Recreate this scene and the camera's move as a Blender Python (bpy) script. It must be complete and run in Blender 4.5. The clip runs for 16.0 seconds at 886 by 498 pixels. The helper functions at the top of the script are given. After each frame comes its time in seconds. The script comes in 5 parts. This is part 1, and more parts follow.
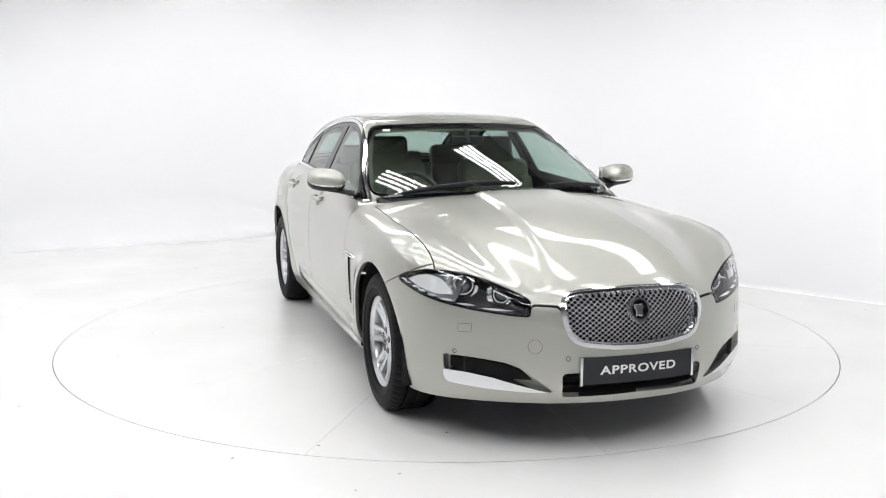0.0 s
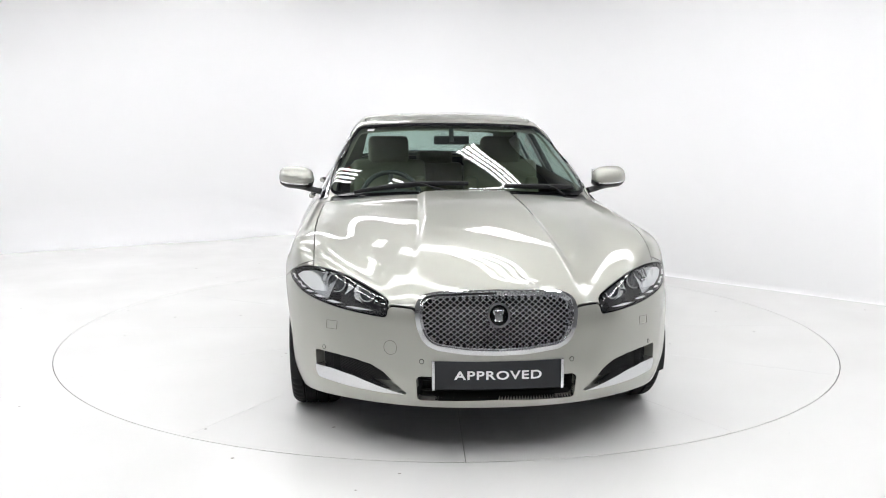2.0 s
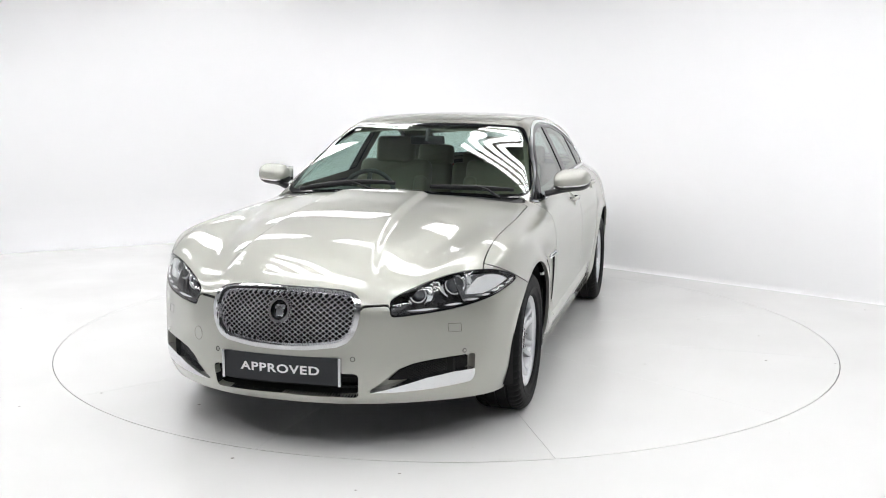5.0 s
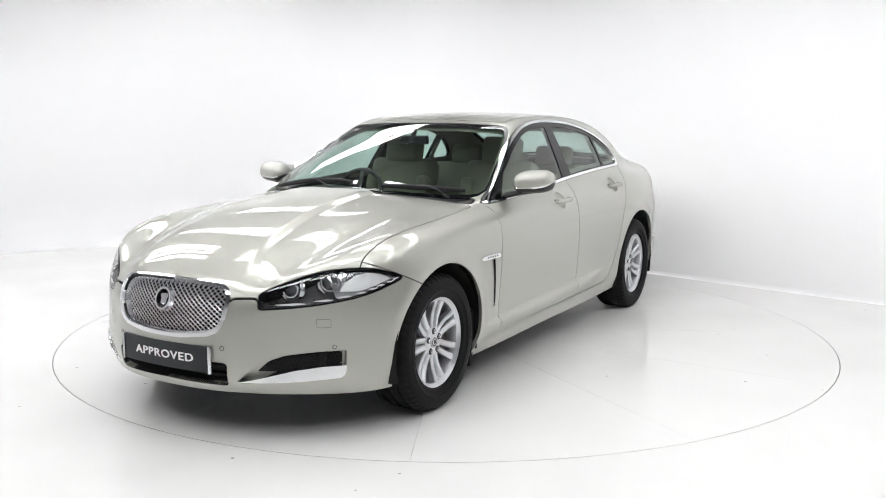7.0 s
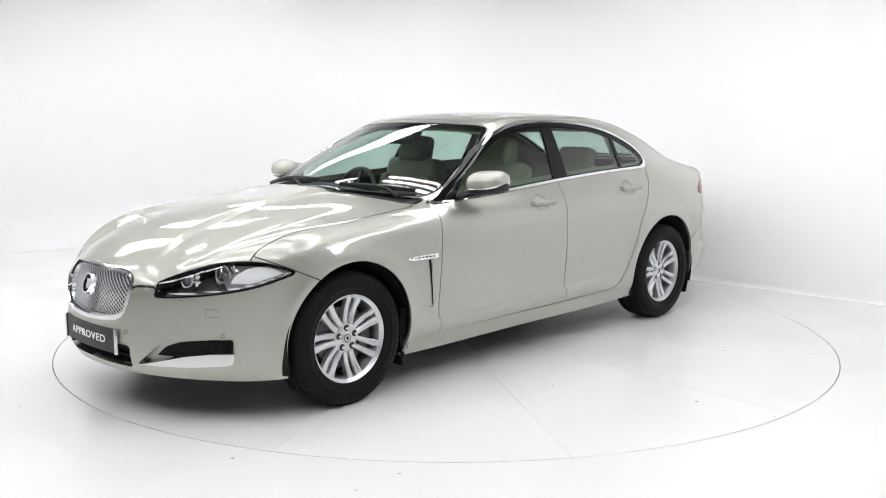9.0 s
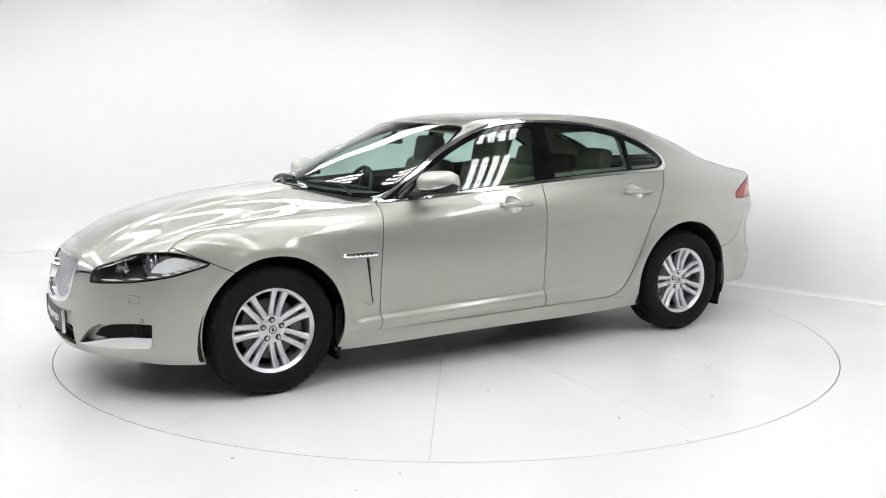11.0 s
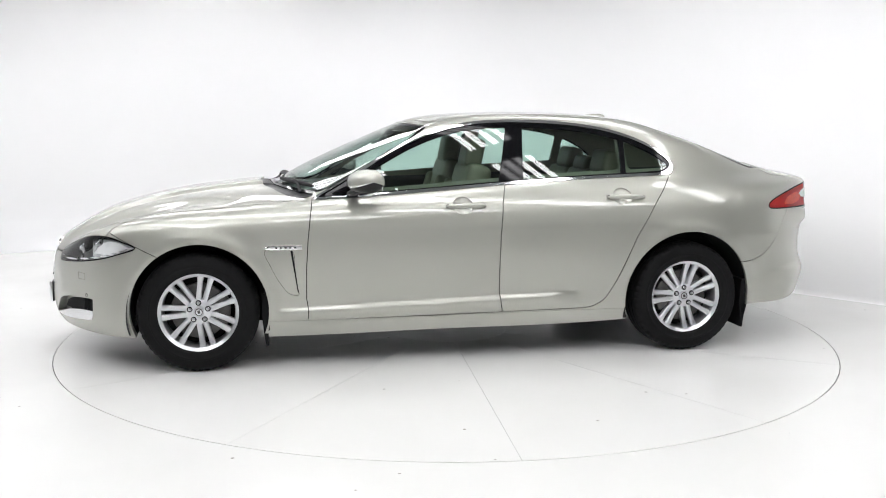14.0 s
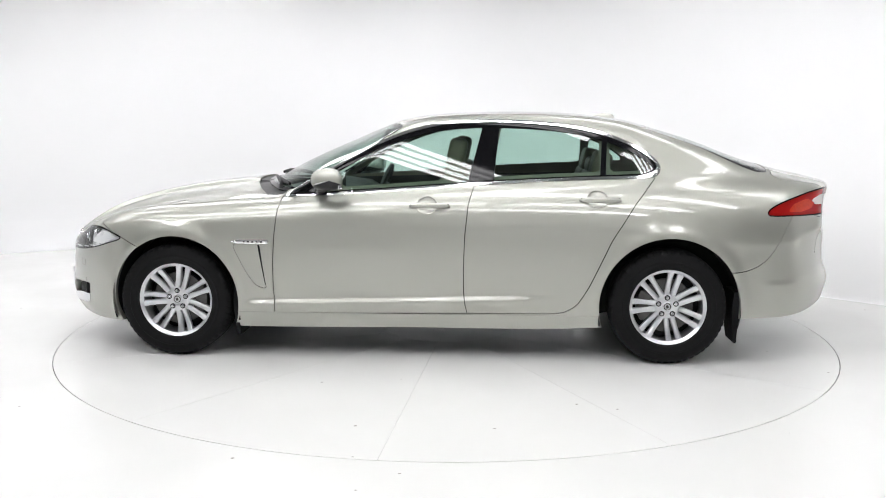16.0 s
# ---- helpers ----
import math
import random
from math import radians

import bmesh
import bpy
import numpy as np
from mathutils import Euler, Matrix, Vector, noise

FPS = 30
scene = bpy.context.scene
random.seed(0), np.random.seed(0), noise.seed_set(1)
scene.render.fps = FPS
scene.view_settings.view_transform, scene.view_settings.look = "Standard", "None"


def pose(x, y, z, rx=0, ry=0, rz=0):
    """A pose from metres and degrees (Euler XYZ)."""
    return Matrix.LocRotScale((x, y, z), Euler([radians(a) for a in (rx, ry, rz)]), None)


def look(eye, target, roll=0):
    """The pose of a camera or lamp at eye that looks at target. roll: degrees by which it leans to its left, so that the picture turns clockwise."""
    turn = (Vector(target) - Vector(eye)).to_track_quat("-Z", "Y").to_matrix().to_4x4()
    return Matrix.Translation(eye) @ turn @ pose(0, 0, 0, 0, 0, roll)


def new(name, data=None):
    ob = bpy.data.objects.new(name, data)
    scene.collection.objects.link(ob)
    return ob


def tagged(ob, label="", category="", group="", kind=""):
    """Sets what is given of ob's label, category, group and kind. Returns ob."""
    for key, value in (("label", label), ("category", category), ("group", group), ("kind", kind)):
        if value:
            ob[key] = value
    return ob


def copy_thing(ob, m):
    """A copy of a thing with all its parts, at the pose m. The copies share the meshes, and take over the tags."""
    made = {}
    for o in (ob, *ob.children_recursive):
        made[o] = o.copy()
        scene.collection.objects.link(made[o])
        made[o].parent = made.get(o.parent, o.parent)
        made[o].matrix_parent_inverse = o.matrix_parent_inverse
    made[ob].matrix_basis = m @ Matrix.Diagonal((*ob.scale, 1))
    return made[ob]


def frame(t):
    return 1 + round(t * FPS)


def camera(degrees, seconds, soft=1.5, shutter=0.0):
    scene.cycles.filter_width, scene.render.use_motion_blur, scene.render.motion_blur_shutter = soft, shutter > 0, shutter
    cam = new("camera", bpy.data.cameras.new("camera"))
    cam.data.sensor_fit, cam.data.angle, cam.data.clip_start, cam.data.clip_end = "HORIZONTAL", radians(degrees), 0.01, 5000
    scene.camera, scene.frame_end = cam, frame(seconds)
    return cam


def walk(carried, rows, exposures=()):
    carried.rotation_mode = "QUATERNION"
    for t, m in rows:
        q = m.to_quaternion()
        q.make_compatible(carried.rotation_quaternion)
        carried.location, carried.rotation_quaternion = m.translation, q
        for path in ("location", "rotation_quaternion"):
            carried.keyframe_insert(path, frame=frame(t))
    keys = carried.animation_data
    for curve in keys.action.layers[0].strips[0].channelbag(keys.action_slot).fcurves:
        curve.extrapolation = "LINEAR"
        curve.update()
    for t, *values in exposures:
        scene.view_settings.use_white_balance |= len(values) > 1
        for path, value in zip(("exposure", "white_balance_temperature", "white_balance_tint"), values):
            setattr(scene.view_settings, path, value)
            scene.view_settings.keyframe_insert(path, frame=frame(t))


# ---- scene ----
# Camera on a tripod before a turntable; world origin on the turntable's axis.
cam = camera(52.57, 16.0, soft=1.0)
EYE = Vector((0.0, -6.05, 1.40))
AIM = EYE + 6.0 * Vector((-math.sin(radians(0.207)) * math.cos(radians(8.09)),
                          math.cos(radians(0.207)) * math.cos(radians(8.09)), -math.sin(radians(8.09))))
walk(cam, [(0, look(EYE, AIM, 0.18)), (16, look(EYE, AIM, 0.18))])
scene.view_settings.exposure = 0.0


def heading(t):
    """Turntable angle in degrees at t seconds."""
    return -70.914 - 7.0445 * t + 0.0039 * (t - 8) ** 2


# ---- light: a closed white studio lit by its ceiling tubes; the sky only fills leaks ----
world = bpy.data.worlds.new("world")
scene.world = world
world.use_nodes = True
world.node_tree.nodes["Background"].inputs[0].default_value = (0.8, 0.85, 0.9, 1)
world.node_tree.nodes["Background"].inputs[1].default_value = 0.1
TUBE_POWER = 11.2


# ---- materials ----
def mat(name, color, rough=0.5, metal=0.0, coat=0.0, noise_amt=0.06, noise_scale=8.0, bump=0.0, bump_scale=60.0,
        spec=0.5, rough_var=0.08, coords="Object", flakes=0.0):
    m = bpy.data.materials.new(name)
    m.use_nodes = True
    nt = m.node_tree
    b = nt.nodes["Principled BSDF"]
    b.inputs["Metallic"].default_value = metal
    b.inputs["Specular IOR Level"].default_value = spec
    b.inputs["Coat Weight"].default_value = coat
    b.inputs["Coat Roughness"].default_value = 0.02
    tc = nt.nodes.new("ShaderNodeTexCoord")
    big = nt.nodes.new("ShaderNodeTexNoise")
    big.inputs["Scale"].default_value = noise_scale
    big.inputs["Detail"].default_value = 5
    nt.links.new(tc.outputs[coords], big.inputs["Vector"])
    mix = nt.nodes.new("ShaderNodeMix")
    mix.data_type = "RGBA"
    mix.inputs["A"].default_value = (*[c * (1 - noise_amt) for c in color], 1)
    mix.inputs["B"].default_value = (*[min(1, c * (1 + noise_amt)) for c in color], 1)
    nt.links.new(big.outputs["Fac"], mix.inputs["Factor"])
    nt.links.new(mix.outputs["Result"], b.inputs["Base Color"])
    rr = nt.nodes.new("ShaderNodeMapRange")
    rr.inputs["To Min"].default_value = max(0.02, rough - rough_var)
    rr.inputs["To Max"].default_value = min(1, rough + rough_var)
    nt.links.new(big.outputs["Fac"], rr.inputs["Value"])
    nt.links.new(rr.outputs["Result"], b.inputs["Roughness"])
    if bump:
        fine = nt.nodes.new("ShaderNodeTexNoise")
        fine.inputs["Scale"].default_value = bump_scale
        fine.inputs["Detail"].default_value = 3
        nt.links.new(tc.outputs[coords], fine.inputs["Vector"])
        bp = nt.nodes.new("ShaderNodeBump")
        bp.inputs["Strength"].default_value = bump
        bp.inputs["Distance"].default_value = 0.004
        nt.links.new(fine.outputs["Fac"], bp.inputs["Height"])
        nt.links.new(bp.outputs["Normal"], b.inputs["Normal"])
    if flakes:
        vor = nt.nodes.new("ShaderNodeTexVoronoi")
        vor.inputs["Scale"].default_value = 1400
        nt.links.new(tc.outputs["Object"], vor.inputs["Vector"])
        hs = nt.nodes.new("ShaderNodeMix")
        hs.data_type = "RGBA"
        hs.blend_type = "MULTIPLY"
        hs.inputs["Factor"].default_value = flakes
        nt.links.new(mix.outputs["Result"], hs.inputs["A"])
        nt.links.new(vor.outputs["Color"], hs.inputs["B"])
        nt.links.new(hs.outputs["Result"], b.inputs["Base Color"])
    return m


def glow(name, color, power):
    m = bpy.data.materials.new(name)
    m.use_nodes = True
    nt = m.node_tree
    b = nt.nodes["Principled BSDF"]
    b.inputs["Base Color"].default_value = (0.8, 0.8, 0.8, 1)
    b.inputs["Emission Color"].default_value = (*color, 1)
    b.inputs["Emission Strength"].default_value = power
    return m


def pane(name, tint, ior=1.5, rough=0.0):
    """Thin tinted glass: clear with a tint, mirror gloss by Fresnel."""
    m = bpy.data.materials.new(name)
    m.use_nodes = True
    nt = m.node_tree
    nt.nodes.remove(nt.nodes["Principled BSDF"])
    tr = nt.nodes.new("ShaderNodeBsdfTransparent")
    tr.inputs["Color"].default_value = (*tint, 1)
    gl = nt.nodes.new("ShaderNodeBsdfGlossy")
    gl.inputs["Roughness"].default_value = rough
    lw = nt.nodes.new("ShaderNodeLayerWeight")
    lw.inputs["Blend"].default_value = 0.5
    p5 = nt.nodes.new("ShaderNodeMath")
    p5.operation = "POWER"
    p5.inputs[1].default_value = 4.5
    nt.links.new(lw.outputs["Facing"], p5.inputs[0])
    fac = nt.nodes.new("ShaderNodeMapRange")
    fac.inputs["To Min"].default_value = 2 * ((ior - 1) / (ior + 1)) ** 2
    nt.links.new(p5.outputs[0], fac.inputs["Value"])
    mx = nt.nodes.new("ShaderNodeMixShader")
    nt.links.new(fac.outputs["Result"], mx.inputs["Fac"])
    nt.links.new(tr.outputs[0], mx.inputs[1])
    nt.links.new(gl.outputs[0], mx.inputs[2])
    nt.links.new(mx.outputs[0], nt.nodes["Material Output"].inputs["Surface"])
    return m


M_PAINT = mat("champagne_paint", (0.475, 0.48, 0.43), 0.45, 0.82, coat=1.0, noise_amt=0.02, noise_scale=3, rough_var=0.02, flakes=0.10)
M_PAINT.node_tree.nodes["Principled BSDF"].inputs["Coat IOR"].default_value = 1.68
M_PAINT.node_tree.nodes["Principled BSDF"].inputs["Coat Roughness"].default_value = 0.0
M_WALL = mat("white_wall_paint", (0.90, 0.90, 0.905), 0.7, noise_amt=0.012, noise_scale=0.7, bump=0.05, bump_scale=30)
M_FLOOR = mat("white_floor_paint", (0.80, 0.80, 0.785), 0.22, noise_amt=0.03, noise_scale=1.3, bump=0.03, bump_scale=14, rough_var=0.1)


def add_specks(m):
    """Sparse small scuffs and dirt spots on white paint."""
    nt = m.node_tree
    b = nt.nodes["Principled BSDF"]
    src = b.inputs["Base Color"].links[0].from_socket
    tc = nt.nodes.new("ShaderNodeTexCoord")
    v = nt.nodes.new("ShaderNodeTexVoronoi")
    v.inputs["Scale"].default_value = 4.5
    nt.links.new(tc.outputs["Object"], v.inputs["Vector"])
    n = nt.nodes.new("ShaderNodeTexNoise")
    n.inputs["Scale"].default_value = 70
    nt.links.new(tc.outputs["Object"], n.inputs["Vector"])
    add = nt.nodes.new("ShaderNodeMath")
    add.operation = "MULTIPLY_ADD"
    nt.links.new(n.outputs["Fac"], add.inputs[0])
    add.inputs[1].default_value = 0.05
    nt.links.new(v.outputs["Distance"], add.inputs[2])
    r = nt.nodes.new("ShaderNodeMapRange")
    r.inputs["From Min"].default_value, r.inputs["From Max"].default_value = 0.050, 0.066
    nt.links.new(add.outputs[0], r.inputs["Value"])
    mx = nt.nodes.new("ShaderNodeMix")
    mx.data_type = "RGBA"
    mx.inputs["A"].default_value = (0.35, 0.34, 0.31, 1)
    nt.links.new(r.outputs["Result"], mx.inputs["Factor"])
    nt.links.new(src, mx.inputs["B"])
    nt.links.new(mx.outputs["Result"], b.inputs["Base Color"])


add_specks(M_FLOOR)
M_CEIL = mat("grey_corrugated_ceiling", (0.15, 0.153, 0.157), 0.55, noise_amt=0.1, noise_scale=2)
M_DARKWALL = mat("dark_filler_wall", (0.22, 0.22, 0.225), 0.6, noise_amt=0.05, noise_scale=0.8, bump=0.05, bump_scale=30)
M_SCUFF = mat("grey_joint", (0.55, 0.55, 0.54), 0.6)
M_STEEL = mat("grey_beam_steel", (0.09, 0.09, 0.095), 0.5)
M_GAP = mat("dark_gap", (0.12, 0.12, 0.115), 0.7)
M_TUBE = glow("light_strip", (0.99, 0.985, 1.0), TUBE_POWER)
M_CASE = mat("white_lamp_housing", (0.75, 0.75, 0.75), 0.4)
M_RUBBER = mat("tyre_rubber", (0.008, 0.008, 0.0085), 0.6, spec=0.14, noise_amt=0.3, noise_scale=30, bump=0.15, bump_scale=300)
M_BLACK = mat("black_plastic", (0.013, 0.013, 0.014), 0.42, spec=0.35, noise_amt=0.2, noise_scale=40, bump=0.08, bump_scale=500)
M_GLOSSBLACK = mat("gloss_black", (0.005, 0.005, 0.006), 0.06, spec=0.22, rough_var=0.02)
M_LINER = mat("black_felt_liner", (0.008, 0.008, 0.008), 0.9, noise_amt=0.3, noise_scale=60)
M_CHROME = mat("chrome", (0.90, 0.91, 0.92), 0.08, 1.0, noise_amt=0.02, rough_var=0.03)
M_SATIN = mat("satin_chrome", (0.70, 0.71, 0.73), 0.2, 1.0, noise_amt=0.03)
M_MESH = mat("bright_mesh", (0.78, 0.79, 0.81), 0.32, 0.75, noise_amt=0.03)
M_ALLOY = mat("silver_alloy_paint", (0.68, 0.69, 0.71), 0.30, 0.8, coat=0.6, noise_amt=0.04, noise_scale=20, rough_var=0.05)
M_IRON = mat("brake_iron", (0.10, 0.098, 0.095), 0.45, 0.8, noise_amt=0.2, noise_scale=30)
# leather and trim far below real ivory: cabin shade put into their colours
M_LEATHER = mat("shaded_ivory_leather", (0.17, 0.155, 0.105), 0.5, noise_amt=0.08, noise_scale=10, bump=0.25, bump_scale=160)
M_TRIM = mat("shaded_ivory_trim", (0.19, 0.178, 0.135), 0.7, noise_amt=0.06, noise_scale=10, bump=0.1, bump_scale=200)
M_DASH = mat("dark_dashboard", (0.035, 0.034, 0.033), 0.5, noise_amt=0.15, bump=0.2, bump_scale=250)
M_GLASS = pane("green_tinted_glass", (0.68, 0.83, 0.775), 1.54)
M_SCREEN = pane("windscreen_glass", (0.70, 0.83, 0.78), 1.62)
M_LENS = pane("clear_lens", (0.95, 0.96, 0.96))
M_REDLENS = mat("red_lamp_lens", (0.32, 0.006, 0.005), 0.22, spec=0.2, coat=0.25, noise_amt=0.15, noise_scale=40)
M_PLATE = mat("anthracite_plate", (0.026, 0.028, 0.031), 0.4, spec=0.3)
M_WHITE = mat("white_lettering", (0.85, 0.85, 0.85), 0.4)


# ---- mesh helpers ----
def mesh_ob(name, verts, faces, material, parent=None, smooth=True, normals=None, label=""):
    me = bpy.data.meshes.new(name)
    me.from_pydata([tuple(v) for v in verts], [], [tuple(f) for f in faces])
    me.materials.append(material)
    me.polygons.foreach_set("use_smooth", [smooth] * len(me.polygons))
    if normals is not None:
        me.normals_split_custom_set_from_vertices([tuple(n) for n in normals])
    me.update()
    ob = new(name, me)
    ob.parent = parent
    if label:
        tagged(ob, label)
    return ob


def part(name, bm, material, parent=None, label="", smooth=True, sharp=35):
    bmesh.ops.recalc_face_normals(bm, faces=bm.faces)
    me = bpy.data.meshes.new(name)
    for f in bm.faces:
        f.smooth = smooth
    if smooth:
        lim = radians(sharp)
        for e in bm.edges:
            if len(e.link_faces) == 2 and e.calc_face_angle(0) > lim:
                e.smooth = False
    bm.to_mesh(me)
    bm.free()
    me.materials.append(material)
    ob = new(name, me)
    ob.parent = parent
    if label:
        tagged(ob, label)
    return ob


def box(bm, size, m=None, bevel=0.0, seg=2):
    r = bmesh.ops.create_cube(bm, size=1.0)
    vs = r["verts"]
    for v in vs:
        v.co = Vector((v.co.x * size[0], v.co.y * size[1], v.co.z * size[2]))
    if bevel:
        es = list({e for v in vs for e in v.link_edges})
        out = bmesh.ops.bevel(bm, geom=es, offset=bevel, segments=seg, affect="EDGES", profile=0.6)
        vs = list({v for f in out["faces"] for v in f.verts} | {v for v in vs if v.is_valid})
    if m is not None:
        for v in vs:
            v.co = m @ v.co
    return vs


def lathe(bm, profile, n=48, m=None, close=False):
    """Turn (radius, y) pairs round the y axis."""
    rings = []
    for r, y in profile:
        ring = []
        for i in range(n):
            a = 2 * math.pi * i / n
            co = Vector((r * math.cos(a), y, r * math.sin(a)))
            ring.append(bm.verts.new(m @ co if m is not None else co))
        rings.append(ring)
    pairs = list(zip(rings, rings[1:])) + ([(rings[-1], rings[0])] if close else [])
    for a, b in pairs:
        for i in range(n):
            j = (i + 1) % n
            bm.faces.new((a[i], a[j], b[j], b[i]))
    return rings


def tube(bm, pts, radius, n=8, flat=1.0):
    """A round rod along points; flat squeezes it in its second direction."""
    pts = [Vector(p) for p in pts]
    rings = []
    up = Vector((0, 0, 1))
    for i, p in enumerate(pts):
        d = (pts[min(i + 1, len(pts) - 1)] - pts[max(i - 1, 0)]).normalized()
        a = d.cross(up)
        if a.length < 1e-3:
            a = d.cross(Vector((1, 0, 0)))
        a.normalize()
        b = a.cross(d)
        r = radius[i] if isinstance(radius, (list, tuple)) else radius
        rings.append([bm.verts.new(p + (a * math.cos(2 * math.pi * k / n) + b * math.sin(2 * math.pi * k / n) * flat) * r) for k in range(n)])
    for A, B in zip(rings, rings[1:]):
        for k in range(n):
            bm.faces.new((A[k], A[(k + 1) % n], B[(k + 1) % n], B[k]))
    bm.faces.new(rings[0])
    bm.faces.new(rings[-1])


def smooth_loop(pts, step=8):
    """Closed Catmull-Rom loop through 2D control points."""
    p = np.array(pts, float)
    n = len(p)
    out = []
    for i in range(n):
        a, b, c, d = p[i - 1], p[i], p[(i + 1) % n], p[(i + 2) % n]
        for k in range(step):
            t = k / step
            out.append(0.5 * (2 * b + (c - a) * t + (2 * a - 5 * b + 4 * c - d) * t * t + (3 * b - a - 3 * c + d) * t ** 3))
    return np.array(out)


SPLINES = {}


def spline_terms(xs, ys):
    if (xs, ys) not in SPLINES:
        X, Y = np.array(xs, float), np.array(ys, float)
        n, h = len(X), np.diff(X)
        A, r = np.eye(n), np.zeros(n)
        for i in range(1, n - 1):
            A[i, i - 1:i + 2] = h[i - 1], 2 * (h[i - 1] + h[i]), h[i]
            r[i] = 6 * ((Y[i + 1] - Y[i]) / h[i] - (Y[i] - Y[i - 1]) / h[i - 1])
        m = np.linalg.solve(A, r)
        s0 = (Y[1] - Y[0]) / h[0] - h[0] * (2 * m[0] + m[1]) / 6
        s1 = (Y[-1] - Y[-2]) / h[-1] + h[-1] * (m[-2] + 2 * m[-1]) / 6
        # cubic coefficients of each span
        c = np.stack([Y[:-1], np.diff(Y) / h - h * (2 * m[:-1] + m[1:]) / 6, m[:-1] / 2, np.diff(m) / (6 * h)], 1)
        SPLINES[xs, ys] = X, c, s0, s1
    return SPLINES[xs, ys]


def curve_x(x, xs, ys):
    """Natural cubic spline with straight ends; xs ascending."""
    X, c, s0, s1 = spline_terms(xs, ys)
    x = np.asarray(x, float)
    q = np.clip(x, X[0], X[-1])
    i = np.clip(np.searchsorted(X, q) - 1, 0, len(X) - 2)
    d, k = q - X[i], c[i]
    v = k[..., 0] + d * (k[..., 1] + d * (k[..., 2] + d * k[..., 3]))
    return v + np.minimum(x - X[0], 0) * s0 + np.maximum(x - X[-1], 0) * s1


def sstep(a, b, x):
    t = np.clip((x - a) / (b - a), 0, 1)
    return t * t * (3 - 2 * t)


# ---- studio ----
def build_studio():
    # plan of the wall: straight left wall, rounded far corner, straight right wall, closed behind the camera
    plan = [(-9.0, -9.5), (-9.0, 1.28)]
    left_a, corner, right_b = np.array([-9.0, 1.28]), np.array([-1.67, 5.65]), np.array([6.5, -2.13])
    d1, d2 = (left_a - corner), (right_b - corner)
    d1, d2 = d1 / np.linalg.norm(d1), d2 / np.linalg.norm(d2)
    rad = 1.7
    half = math.acos(float(d1 @ d2)) / 2
    reach = rad / math.tan(half)
    centre = corner + (d1 + d2) / np.linalg.norm(d1 + d2) * rad / math.sin(half)
    pa, pb = corner + d1 * reach, corner + d2 * reach
    a0, a1 = math.atan2(*(pa - centre)[::-1]), math.atan2(*(pb - centre)[::-1])
    if a1 > a0:
        a1 -= 2 * math.pi
    for k in range(25):
        a = a0 + (a1 - a0) * k / 24
        plan.append(tuple(centre + rad * np.array([math.cos(a), math.sin(a)])))
    plan += [(6.5, -2.13), (6.5, -9.5)]
    n = len(plan)
    verts, faces = [], []
    coves = [0.5, 0.5] + [0.5 - 0.46 * min(1.0, k / 16) for k in range(25)] + [0.04, 0.04]
    sweep = list(np.linspace(0, math.pi / 2, 9)) + [None]
    P = np.array(plan)
    nxt, prv = np.roll(P, -1, 0), np.roll(P, 1, 0)
    e = nxt - prv
    nrm = np.stack([-e[:, 1], e[:, 0]], 1)
    nrm /= np.linalg.norm(nrm, axis=1)[:, None]
    for t in sweep:
        for q, m_, c in zip(P, nrm, coves):
            off, z = (0.0, 4.3) if t is None else (-c + c * math.sin(t), c - c * math.cos(t))
            verts.append((q[0] + m_[0] * off, q[1] + m_[1] * off, z))
    for lv in range(len(sweep) - 1):
        for i in range(n):
            j = (i + 1) % n
            faces.append((lv * n + i, lv * n + j, (lv + 1) * n + j, (lv + 1) * n + i))
    bm = bmesh.new()
    vs = [bm.verts.new(v) for v in verts]
    for f in faces:
        bm.faces.new([vs[i] for i in f])
    ob = part("wall_studio", bm, M_WALL, sharp=50)
    so = ob.modifiers.new("thickness", "SOLIDIFY")
    so.thickness, so.offset = 0.1, 1
    tagged(ob, "smooth white painted curved studio wall", "wall", kind="structure")
    # unseen grey wall that closes the studio beside the camera, added to darken reflections
    bm = bmesh.new()
    box(bm, (0.06, 6.6, 4.2), pose(6.44, -5.95, 2.1), 0.005)
    tagged(part("wall_dark_filler", bm, M_DARKWALL, smooth=False), "unseen plain grey wall added to darken reflections", "wall", kind="structure")
    # floor with a round pit for the turntable
    ring_n = 160
    R = 2.4935
    fv = [(R * math.cos(2 * math.pi * i / ring_n), R * math.sin(2 * math.pi * i / ring_n), 0) for i in range(ring_n)]
    ov = []
    for i in range(ring_n):
        c, s = math.cos(2 * math.pi * i / ring_n), math.sin(2 * math.pi * i / ring_n)
        k = 12.0 / max(abs(c), abs(s))
        ov.append((k * c, k * s, 0))
    low = [(x, y, -0.05) for x, y, z in fv]
    ff = []
    for i in range(ring_n):
        j = (i + 1) % ring_n
        ff.append((i, ring_n + i, ring_n + j, j))
        ff.append((i, j, 2 * ring_n + j, 2 * ring_n + i))
    ob = mesh_ob("floor", fv + ov + low, ff, M_FLOOR, smooth=False)
    tagged(ob, "glossy white painted studio floor with faint scuffs", "floor", kind="structure")
    pit = mesh_ob("turntable_pit", [(x * 1.02, y * 1.02, -0.045) for x, y, z in fv], [list(range(ring_n))], M_GAP, smooth=False)
    tagged(pit, "dark gap round the turntable", "floor", kind="structure")
    # worn joint in the floor paint
    bm = bmesh.new()
    a, b = Vector((-3.3, 0.45, 0.0012)), Vector((-1.4, -4.6, 0.0012))
    w = Vector((0.0014, 0.0005, 0))
